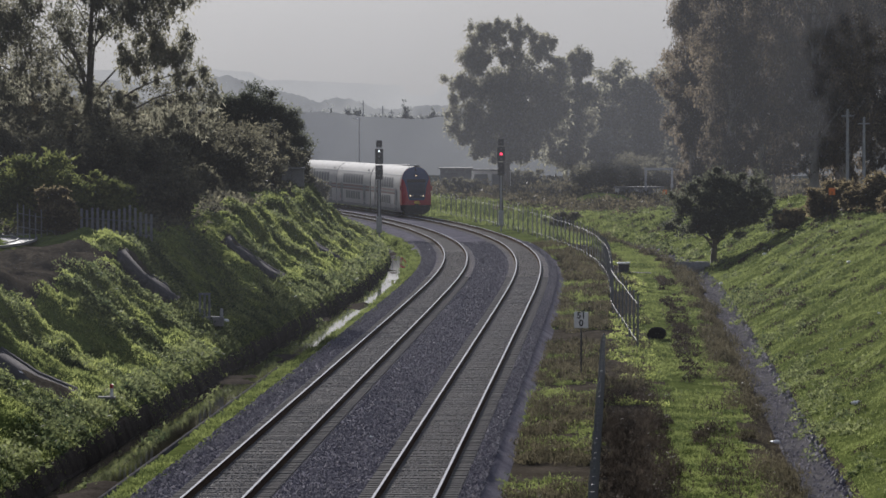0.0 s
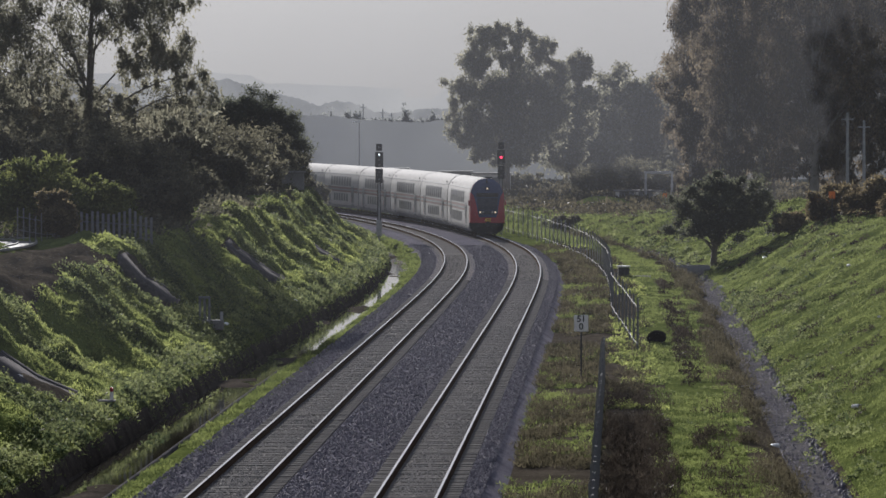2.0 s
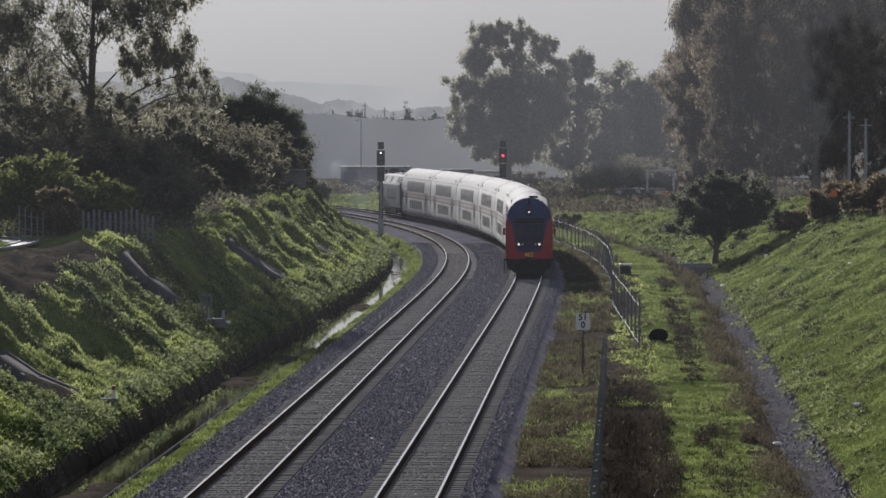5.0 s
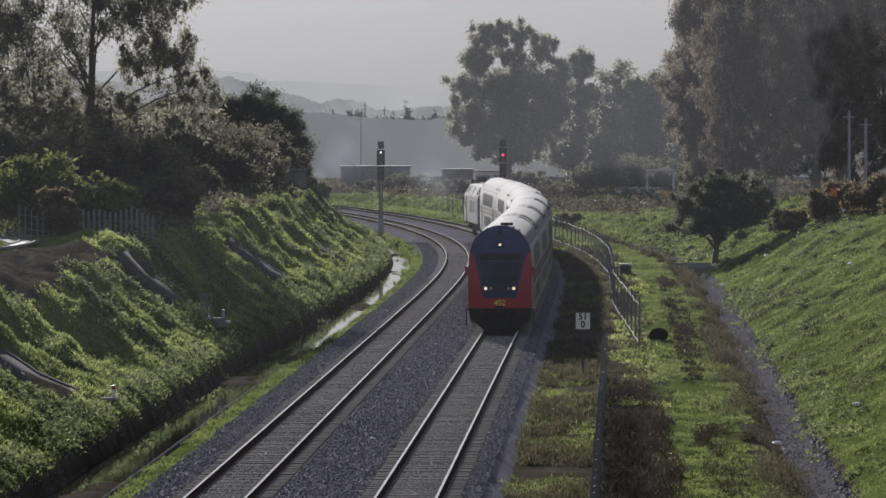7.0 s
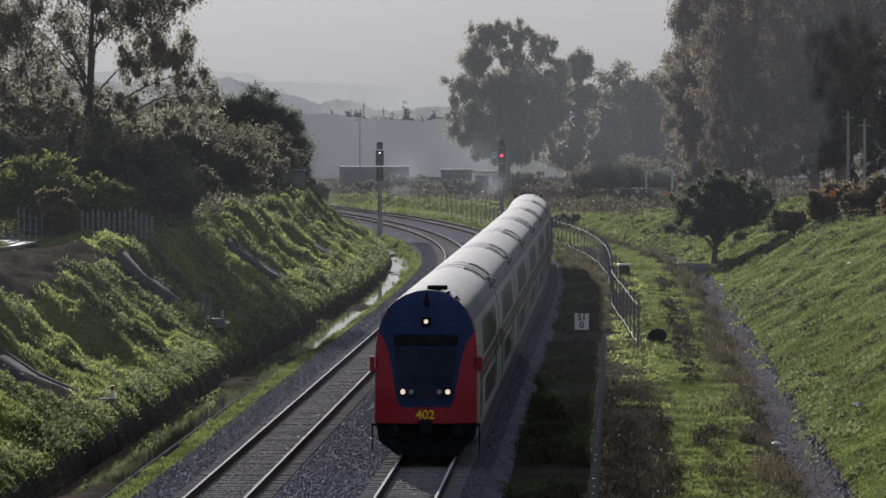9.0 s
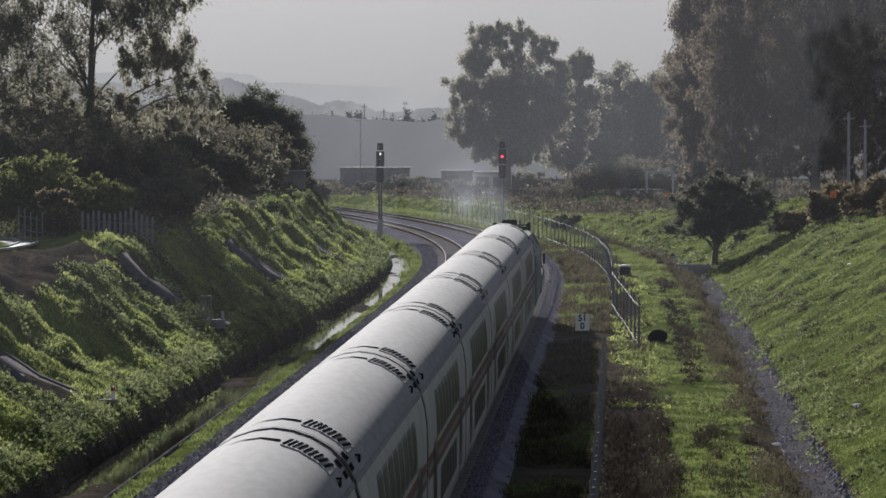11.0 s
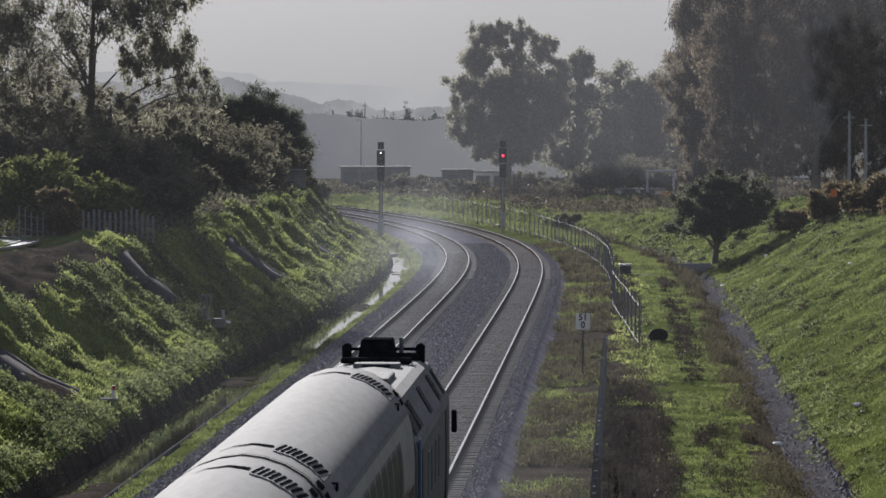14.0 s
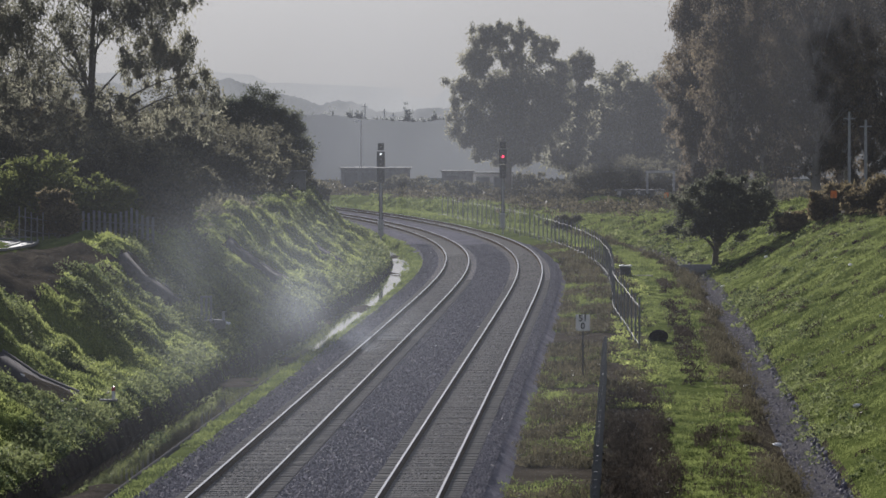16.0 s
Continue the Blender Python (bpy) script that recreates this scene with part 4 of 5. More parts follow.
# eucalypts beyond the bend
tree("eucalyptus_tree", "big eucalyptus beyond the bend, open crown", 7.7, 640,
     [(-2.0, 0, 19.2, 2.3, 3, 1.5), (1.4, 0, 19.6, 2.4, 3, 1.3), (4.4, 0, 17.6, 1.9, 2, 1.6), (-3.6, 0, 16.2, 1.7, 3, 1.7), (0.6, 0, 16.4, 2.2, 2, 1.5), (6.2, 0, 15.4, 1.3, 2, 1.3),
      (-5.9, 0, 12.8, 1.5, 2, 1.8), (-2.6, 0, 12.6, 2.8, 3, 2.3), (1.4, 0, 13.0, 3.0, 3, 2.4), (5.2, 0, 12.6, 2.3, 2, 2.2),
      (-5.2, 0, 8.6, 2.2, 2, 2.3), (-1.2, 0, 8.8, 3.2, 3, 2.8), (3.2, 0, 8.4, 3.4, 3, 3.0), (6.4, 0, 9.2, 1.4, 2, 2.8), (1.6, 0, 5.4, 3.6, 2, 1.8), (-3.4, 0, 6.0, 2.0, 2, 1.5)],
     0.55, 0.34, 150, 640, M_EUC, M_BARK, 33, droop=0.7, tight=0.30, slim=0.42)
tree("eucalyptus_tree", "eucalyptus with a forked crown beyond the bend", 16.6, 665,
     [(0.4, 0, 16.2, 1.7, 2, 1.9), (-1.4, 0, 13.6, 1.8, 2, 2.0), (1.6, 0, 12.8, 1.6, 2, 2.0), (0.4, 0, 9.0, 2.4, 2, 3.2), (-0.6, 0, 5.4, 2.2, 2, 2.2)],
     0.4, 0.42, 150, 170, M_EUC, M_BARK, 34, droop=0.7, tight=0.26, slim=0.4)
for n, (x, y, h, w) in enumerate([(19.3, 700, 13.6, 3.2), (23.2, 712, 16.8, 3.2), (27.3, 700, 15.0, 3.2), (31.2, 720, 17.4, 3.5), (35.0, 700, 15.0, 3.3), (25.4, 735, 12, 4.2), (17.2, 730, 11, 3.8), (30.5, 745, 12, 4.2), (21.0, 690, 7.5, 3.2)]):
    tree("eucalyptus_tree", "hazy eucalyptus in the row behind the field", x, y,
         [(0, 0, h * 0.86, w * 0.8, w, h * 0.13), (0.5, 0, h * 0.66, w, w, h * 0.17), (-0.6, 0, h * 0.46, w * 1.05, w, h * 0.18), (0, 0, h * 0.28, w * 0.9, w, h * 0.14)],
         0.3, 0.50, 110, 110, M_EUC, M_BARK, 40 + n, droop=0.6, tight=0.34, slim=0.45, group="eucalypts behind the field")
# the tall dark row on the right bank
for n, (x, y, h, w) in enumerate([(22.8, 474, 22.5, 2.1), (24.9, 450, 27.5, 2.6), (28.3, 462, 27.5, 3.5), (31.4, 440, 28.5, 3.5), (35.3, 455, 29.0, 3.6), (38.2, 436, 29.5, 3.8), (41.0, 450, 29, 3.6),
                                  (26.2, 505, 26, 3.6), (32.2, 510, 28, 4.0), (38.4, 505, 28, 4.0)]):
    tree("eucalyptus_tree", "tall dark eucalyptus with hanging foliage on the bank", x, y,
         [(0, 0, h * 0.85, w, w, h * 0.13), (0.7, 0, h * 0.66, w * 1.1, w, h * 0.16), (-0.7, 0, h * 0.48, w * 1.1, w, h * 0.15), (0.4, 0, h * 0.31, w * 1.1, w, h * 0.14), (0.2, 0, h * 0.16, w * 0.8, w, h * 0.06)],
         0.42, 0.27, 120, 330, M_EUCDARK, M_PALEBARK, 60 + n, droop=0.9, tight=0.19, slim=0.36, shell=0.45, group="eucalypts on the right bank")
# the lone bush on the slope
tree("bush_tree", "lone dense dark bush tree on the grassy slope", 17.7, 340,
     [(0.5, 0, 4.1, 2.7, 2.2, 1.5), (-1.5, 0, 3.6, 1.7, 1.6, 1.3), (2.5, 0, 3.6, 1.7, 1.6, 1.2), (0.3, 0, 2.7, 2.5, 2, 1.0), (0.8, 0, 5.1, 1.7, 1.5, 0.8)],
     0.22, 0.20, 190, 150, M_DARKLEAF, M_BARK, 80, tight=0.32, shell=0.35, category="tree")


def shrub(x, y, w, h, mat, seed, label, z0=None):
    tree("shrub", label, x, y, [(0, 0, h * 0.55, w, w * 0.9, h * 0.48), (w * 0.5, 0, h * 0.4, w * 0.6, w * 0.7, h * 0.4), (-w * 0.5, 0.3, h * 0.42, w * 0.65, w * 0.7, h * 0.38)],
         0.08, 0.24, 130, int(34 + 9 * w * h), mat, M_BARK, seed, z0, tight=0.30, category="shrub", shell=0.3)


SHRUBS = [(-18.9, 240, 1.9, 3.2, 0), (-16.2, 242, 1.7, 2.8, 0), (-15.4, 268, 2.4, 4.6, 1), (-14.6, 290, 2.4, 4.2, 1), (-12.9, 300, 2.2, 4.0, 1), (-11.6, 312, 1.7, 3.0, 1),
          (-11.0, 330, 1.7, 3.4, 1), (-17.4, 265, 2.2, 4.6, 1), (-15.8, 305, 2.2, 5.4, 1), (-21.6, 262, 2.4, 4.6, 1), (-10.6, 352, 1.4, 2.6, 1), (-13.4, 275, 1.5, 2.2, 1),
          (-19.6, 290, 2.4, 5.2, 1), (-23.4, 285, 2.4, 5.0, 1), (-12.5, 322, 1.8, 3.6, 1), (24.8, 330, 1.6, 2.2, 2), (26.9, 322, 1.7, 2.6, 2), (28.4, 314, 1.5, 2.6, 2), (22.6, 336, 1.2, 1.2, 2), (-9.6, 372, 1.1, 1.7, 1),
          (-24.6, 312, 3.0, 7.2, 1), (-21.0, 318, 2.8, 6.2, 1), (-27.5, 316, 3.0, 8.2, 1), (-17.6, 322, 2.6, 5.6, 1), (-23.2, 300, 2.2, 5.4, 3), (-14.4, 262, 1.3, 2.4, 1), (-12.2, 290, 1.2, 2.0, 1)]
for n, (x, y, w, h, kind_no) in enumerate(SHRUBS):
    if -18 < x < 0 and y > 270:
        # the hedge stands well back from the slope
        x, y, w, h = x * 1.16, y * 1.16, w * 1.16, h * 1.16
    shrub(x, y, w, h, (M_YELLEAF, M_SHRUB, M_DRY, M_BROWN)[kind_no], 100 + n,
          ("yellow-green leafy shrub on the bank", "dark dense shrub on the bank", "brownish thorny shrub on the bank's crest", "brown withered shrub among the bushes")[kind_no])
for n, (x, y, w, h) in enumerate([(19.0, 640, 3.0, 3.6), (24.5, 650, 3.2, 4.2), (10.8, 660, 2.4, 2.4), (2.0, 610, 2.0, 1.8), (-5.2, 640, 2.4, 2.2), (11, 470, 1.6, 1.2), (28.6, 640, 3.2, 3.4), (-9.5, 648, 1.6, 1.4)]):
    shrub(x, y, w, h, M_SHRUB, 140 + n, "hazy scrub bush beyond the railway")


def ridge(name, y, profile, mat, seed, bumps, label):
    """A far ridge as a plain hazy backdrop with an uneven skyline."""
    r = rng_of(seed)
    xs = np.linspace(-0.09 * y, 0.09 * y, 420)
    top = np.interp(xs / y * 9200, [a for a, b in profile], [9.34 + (211 - b) / 9200 * y for a, b in profile])
    top = top + bumps * (np.abs(wave(xs * 90 / y, xs * 0, seed)) + 0.5 * wave(xs * 400 / y, xs * 0, seed + 1)) + r.uniform(0, bumps * 0.35, len(xs))
    v = [(x, y + 0.04 * abs(x), -12) for x in xs] + [(x, y + 0.04 * abs(x), z) for x, z in zip(xs, top)] + [(x, y + 25, -12) for x in xs]
    n = len(xs)
    f = [(i, i + 1, n + i + 1, n + i) for i in range(n - 1)] + [(n + i, n + i + 1, 2 * n + i + 1, 2 * n + i) for i in range(n - 1)]
    tagged(new(name, mesh_of(name, v, f, mat)), label, "backdrop", kind="structure")


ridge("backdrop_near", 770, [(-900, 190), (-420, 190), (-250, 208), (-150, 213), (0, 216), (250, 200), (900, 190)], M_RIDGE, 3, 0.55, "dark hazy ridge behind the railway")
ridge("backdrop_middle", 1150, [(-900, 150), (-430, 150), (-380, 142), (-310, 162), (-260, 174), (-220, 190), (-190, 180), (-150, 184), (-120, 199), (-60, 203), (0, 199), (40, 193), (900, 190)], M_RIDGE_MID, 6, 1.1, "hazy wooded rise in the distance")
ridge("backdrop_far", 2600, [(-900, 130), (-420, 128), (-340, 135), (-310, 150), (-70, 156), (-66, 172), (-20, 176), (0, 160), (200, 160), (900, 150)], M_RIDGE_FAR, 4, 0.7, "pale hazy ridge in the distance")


def far_tree(x, y, h, w, n):
    r = rng_of(n + 300)
    t = thing("cypress_tree" if w < 0.8 else "far_tree", "slim hazy cypress on the far ridge" if w < 0.8 else "hazy small tree on the far ridge", "tree", pose(x, y, 8.3), "trees on the far ridge")
    q = r.normal(0, 0.42, (150, 3)) * (w, w, h * 0.42)
    q[:, 2] = np.abs(q[:, 2]) - (0 if w < 0.8 else h * 0.1)
    if w < 0.8:
        q[:, :2] *= 1.15 - np.clip(q[:, 2:] / h, 0, 1)
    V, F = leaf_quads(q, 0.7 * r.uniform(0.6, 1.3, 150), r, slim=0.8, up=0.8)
    part("crown", mesh_of("crown", V, F, M_HAZYLEAF), None, t)
    part("trunk", rod(0.12, h * 0.4 + 3.5, (0, 0, h * 0.2 - 1.75)), M_HAZYLEAF, t)


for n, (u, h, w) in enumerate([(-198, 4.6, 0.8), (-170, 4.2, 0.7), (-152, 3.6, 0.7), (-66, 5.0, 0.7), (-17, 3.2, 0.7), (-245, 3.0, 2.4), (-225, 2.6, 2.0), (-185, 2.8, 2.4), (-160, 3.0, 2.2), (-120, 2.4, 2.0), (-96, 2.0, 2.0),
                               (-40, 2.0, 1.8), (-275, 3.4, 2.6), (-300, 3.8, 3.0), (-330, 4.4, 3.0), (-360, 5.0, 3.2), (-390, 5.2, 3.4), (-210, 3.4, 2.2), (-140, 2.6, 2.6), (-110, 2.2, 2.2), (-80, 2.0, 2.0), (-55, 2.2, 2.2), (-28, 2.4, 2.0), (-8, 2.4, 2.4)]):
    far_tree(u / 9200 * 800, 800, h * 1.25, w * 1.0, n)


# ---- things beside the line ----
def signal(x, y, z, red, label):
    t = thing("railway_signal", label, "railway signal", pose(x, y, z), "railway signals")
    part("mast", rod(0.07, 5.2, (0, 0.25, 2.5)), M_STEEL, t, "grey steel mast")
    part("cabinet", box(0.45, 0.35, 1.3, (0, 0.15, 0.4), 0.03), M_STEEL, t, "grey relay cabinet")
    part("ladder", box(0.3, 0.05, 4.2, (0, 0.42, 0.8), 0.01), M_DARKSTEEL, t)
    heads = ((5.05, 1.15, 0.60), (6.28, 1.25, 0.66), (7.62, 0.58, 0.50))
    for n, (z0, h, w) in enumerate(heads):
        p = part("signal_head", box(w, 0.25, h, (0, 0.1, z0 - 0.35), 0.06), M_BLACK, t, "black signal head")
        for j in range(3 if n == 1 else (2 if n == 0 else 1)):
            zc = z0 - 0.35 + h * (j + 0.5) / (3 if n == 1 else (2 if n == 0 else 1))
            lit = n == 1 and j == (1 if red else 2)
            part("lens", rod(0.11 if lit and red else 0.08, 0.05, (0, -0.04, zc), "Y", 14), (M_REDLAMP if red else M_WHITELAMP) if lit else M_DARKSTEEL, p, ("lit red lens" if red else "lit white lens") if lit else "")
            part("hood", box(0.24, 0.2, 0.03, (0, -0.12, zc + 0.14), 0.0), M_BLACK, p)


signal(-5.15, 419, -0.45, False, "black signal with a white light on a grey mast")
signal(5.0, 447, -0.45, True, "black signal showing red on a grey mast")


def kilometre_sign():
    t = thing("kilometre_sign", "white kilometre sign with black figures on a post", "sign", pose(5.24, 197, -0.55))
    part("post", rod(0.035, 2.0, (0, 0.04, 0.98)), M_DARKSTEEL, t)
    p = part("panel", box(0.54, 0.03, 0.62, (0, 0, 1.86), 0.02), M_WHITE, t, "white panel")
    words("51", 0.34, M_BLACK, p, pose(0, -0.022, 2.33, 90), "figures")
    words("0", 0.34, M_BLACK, p, pose(0, -0.022, 2.04, 90), "figures")


kilometre_sign()


def fence(label, s0, s1, offset, height, pitch, first, mat, posts=2.75):
    """A palisade along the line: posts, two rails and pales; offset is a function of s."""
    t = thing("fence", label, "fence")
    me = mesh_of("pale", [(-0.02, 0, -0.05), (0, -0.014, -0.05), (0.02, 0, -0.05), (-0.02, 0, height - 0.1), (0, -0.014, height), (0.02, 0, height - 0.1)],
                 [(0, 1, 4, 3), (1, 2, 5, 4), (2, 0, 3, 5)], mat)
    vs, fs = [], []
    base = [v.co.copy() for v in me.vertices]
    ss = np.arange(s0, s1, pitch)
    for i, s in enumerate(ss):
        o = offset(s)
        m = at_line(s, o, float(ground_z(s, o)), 90)
        m = m @ pose(0, 0, 0, random.uniform(-2, 2), random.uniform(-1.5, 1.5), 0)
        if i < first:
            ob = new("pale", me)
            ob.parent = t
            ob.matrix_basis = m
        else:
            k = len(vs)
            vs += [(m @ v)[:] for v in base]
            fs += [(k, k + 1, k + 4, k + 3), (k + 1, k + 2, k + 5, k + 4), (k + 2, k, k + 3, k + 5)]
    if vs:
        tagged(part("far_palisade", mesh_of("far_palisade", vs, np.array(fs), mat), None, t), kind="stuff")
    for zz in (0.35, height - 0.35):
        P = [at_line(s, offset(s) + 0.03, float(ground_z(s, offset(s))) + zz).translation[:] for s in np.arange(s0, s1 + 2, 2.5)]
        V, F = tube_np(P, np.full(len(P), 0.016), 4)
        part("rail", mesh_of("rail", V, F, mat), None, t)
    bm = box(0.08, 0.08, height + 0.1, (0, 0, -0.1), 0.01)
    post = bpy.data.meshes.new("post")
    bm.to_mesh(post)
    bm.free()
    post.materials.append(mat)
    for s in np.arange(s0, s1 + 1, posts):
        ob = new("post", post)
        ob.parent = t
        ob.matrix_basis = at_line(s, offset(s) + 0.06, float(ground_z(s, offset(s))))


fence("grey steel palisade fence along the ballast", 42, 127, lambda s: 4.65, 1.75, 0.29, 300, M_FENCE)
def bend_side(s):
    return float(np.interp(s, [154, 198, 250, 330, 395, 456], [6.0, 4.85, 4.75, 4.2, 4.65, 6.6]))


fence("open grey steel fence of widely spaced posts", 154, 202, bend_side, 2.3, 6.0, 300, M_FENCE, 6.0)
fence("grey steel palisade fence following the bend", 203, 456, bend_side, 2.25, 2.4, 300, M_FENCE, 4.8)


def plain_fence(label, pts, height, pitch, mat, wires=False):
    t = thing("fence", label, "fence")
    for (x0, y0), (x1, y1) in zip(pts[:-1], pts[1:]):
        L = math.hypot(x1 - x0, y1 - y0)
        n = max(2, int(L / pitch))
        a = math.degrees(math.atan2(y1 - y0, x1 - x0))
        for i in range(n + 1):
            x, y = x0 + (x1 - x0) * i / n, y0 + (y1 - y0) * i / n
            part("post" if wires else "pale", box(0.07 if wires else 0.12, 0.03, height, (0, 0, 0), 0.0), mat, t, m=pose(x, y, ground_at(x, y), 0, 0, a))
        for k in range(9 if wires else 2):
            z = height * (k + 0.7) / (9 if wires else 2.4)
            V, F = tube_np([(x0, y0, ground_at(x0, y0) + z), ((x0 + x1) / 2, (y0 + y1) / 2, ground_at((x0 + x1) / 2, (y0 + y1) / 2) + z), (x1, y1, ground_at(x1, y1) + z)], [0.02] * 3, 4)
            part("wire" if wires else "rail", mesh_of("rail", V, F, mat), None, t)


plain_fence("grey steel palisade fence on the bank", [(-16.9, 236), (-13.3, 237)], 1.4, 0.24, M_OLDSTEEL)
plain_fence("leaning grey steel palisade fence by the road", [(-18.5, 226), (-16.9, 235.5)], 1.4, 1.0, M_OLDSTEEL)
shrub(-17.2, 231, 0.75, 2.2, M_DRY, 190, "dry straw-coloured creeper grown over the fence")
plain_fence("wire fence behind the road", [(-27.0, 256), (-20.2, 262)], 2.6, 2.0, M_DARKSTEEL, True)


def chute(s, o0, o1, width):
    """A sheet of weathered stone laid down the slope, with a raised edge."""
    t = thing("drain_chute", "weathered grey stone drain chute down the slope", "drain chute", group="drain chutes")
    oo = np.linspace(o0, o1, 13)
    for name, a, b, up in (("bed", -width / 2, width / 2, 0.10), ("kerb", width / 2, width / 2 + 0.25, 0.17)):
        rows = []
        for i, o in enumerate(oo):
            p = o + float(shift_of(s))
            z = float(np.interp(o, LEFT_O, LEFT_Z)) + (0.14 if s > 110 else -0.06)
            ring = []
            for q, dz in ((a, -0.5), (a, up), (b, up + 0.05), (b, -0.5)):
                x, y, _ = on_line(s + q + (o - o0) * 0.6, p)
                ring.append((float(x), float(y), z + dz))
            rows.append(ring)
        v, f = loft(rows, True, True)
        part(name, mesh_of(name, v, f, M_CHUTE, True), None, t)


for s, o0, o1 in SLABS:
    chute(s, o0, o1, 3.4)


def ditch_station():
    t = thing("water_gauge_station", "small concrete gauge station with steel posts", "gauge station", pose(-9.95, 219, 0.85))
    part("plinth", box(1.0, 0.8, 0.4, (0.2, 0, -0.35), 0.03), M_CONCRETE, t)
    for x in (-0.3, -0.1, 0.1):
        part("post", rod(0.05, 1.2, (x, 0, 0.4)), M_OLDSTEEL, t)
    part("head", box(0.5, 0.1, 0.1, (-0.1, 0, 0.95), 0.02), M_OLDSTEEL, t)
    part("valve", rod(0.07, 0.4, (0.62, -0.1, 0.2)), M_STEEL, t, "white painted pipe")
    part("walkway", box(1.1, 0.4, 0.08, (-0.9, 0, -0.05), 0.01), M_CONCRETE, t)


ditch_station()


def hydrant():
    t = thing("marker_post", "short red and white marker post in the weeds", "marker post", pose(-10.4, 163, 0.5) @ Matrix.Scale(0.62, 4))
    part("foot", rod(0.09, 0.5, (0, 0, 0.25)), M_WHITE, t)
    part("cap", rod(0.1, 0.22, (0, 0, 0.6)), M_RED, t, "red cap")
    part("slab", box(0.9, 0.5, 0.1, (-0.25, 0, -0.02), 0.02), M_CONCRETE, t)


hydrant()


def junction_box():
    t = thing("junction_box", "grey junction box with white lid", "junction box", pose(11.3, 325, ground_at(11.3, 325)))
    part("body", box(0.7, 0.5, 0.6, (0, 0, 0), 0.04), M_DARKSTEEL, t)
    part("lid", box(0.8, 0.6, 0.1, (0, 0, 0.62), 0.03), M_WHITE, t, "white lid")
    part("slab", box(1.6, 0.5, 0.1, (0.9, -0.2, 0.0), 0.03), M_CONCRETE, t)


junction_box()
t = thing("culvert_pipe", "black plastic culvert pipe end in the grass", "pipe", pose(9.45, 230, ground_at(9.45, 230) + 0.25, 0, 0, -4))
bm = bmesh.new()
v, f = loft([[(0.42 * math.cos(q) * k, y, 0.3 * math.sin(q) * k) for q in np.linspace(0, 6.283, 20, endpoint=False)] for k, y in ((0.02, 0.6), (0.85, 0.5), (0.85, -0.4), (1, -0.5), (1, 1.2))], True)
part("pipe", mesh_of("pipe", v, f, M_BLACK, True), None, t)

# concrete block and barrel by the bush
t = thing("concrete_block", "grey concrete drum lying by the bush", "concrete drum", pose(16.2, 338, ground_at(16.2, 338) + 0.35, 0, 0, 15))
part("drum", rod(0.5, 2.2, (0, 0, 0), "X", 18), M_CONCRETE, t)
t = thing("concrete_hut", "small concrete hut on the bank's crest", "hut", pose(-10.9, 378, ground_at(-10.9, 378)))
part("wall", box(1.6, 1.6, 1.25, (0, 0, -0.1), 0.02), M_CONCRETE, t)
part("roof", box(1.8, 1.8, 0.12, (0, 0, 1.15), 0.02), M_CONCRETE, t)

# the road bend on the left bank
RX, RY, ROAD_Z = -20.4, 224, 3.93
def bend(q, a):
    return RX + q * math.cos(a), RY + q * 5.5 * math.sin(a)


rows = []
for a in np.linspace(-1.5, 1.6, 24):
    rows.append([(*bend(q, a), ROAD_Z) for q in (0.02, 1.3, 2.65)])
v, f = loft(rows)
tagged(new("road", mesh_of("road", v, f, M_ASPHALT)), "pale asphalt road bend on the bank", "road", kind="structure")
for q in (1.9, 2.65):
    rows = []
    for a in np.linspace(-1.5, 1.6, 30):
        rows.append([(*bend(q + d, a), ROAD_Z - 0.3 + h) for d, h in ((-0.035, 0.26), (-0.035, 0.36), (0.035, 0.36), (0.035, 0.26))])
    v, f = loft(rows)
    tagged(new("kerb", mesh_of("kerb", v, f, M_ROOF)), "white painted kerb of the road", "kerb", kind="structure")


# ---- beyond the bend ----
def shed(x, y, w, d, h, mat, label):
    z = ground_at(x, y)
    t = thing("shed", label, "shed", pose(x, y, z))
    part("wall", box(w, d, h, (0, 0, -0.3), 0.03), mat, t)
    part("roof", box(w + 0.4, d + 0.4, 0.18, (0, 0, h - 0.3), 0.03), M_CONCRETE, t, "flat roof sheet")
    for k in range(int(w / 2.2)):
        part("panel", box(1.7, 0.06, h * 0.7, (-w / 2 + 1.3 + k * 2.2, -d / 2 - 0.02, 0.1), 0.01), M_STRIPE, t)


shed(-8.8, 662, 8.8, 5, 2.9, M_OLDSTEEL, "long grey low shed beyond the railway")
shed(1.6, 650, 3.9, 4, 2.9, M_OLDSTEEL, "grey shed beside the white container")
shed(6.0, 655, 5.0, 2.5, 2.7, M_WHITE, "white container by the field")
shed(22.6, 600, 5.4, 1.0, 1.2, M_WHITE, "low white wall at the field's edge")
t = thing("gate_frame", "pale steel portal frame at the field's edge", "portal frame", pose(24.5, 590, ground_at(24.5, 590)))
for x in (-1.5, 1.5):
    part("post", box(0.25, 0.25, 3.0, (x, 0, 0), 0.02), M_STEEL, t)
part("beam", box(3.3, 0.25, 0.25, (0, 0, 3.0), 0.02), M_STEEL, t)

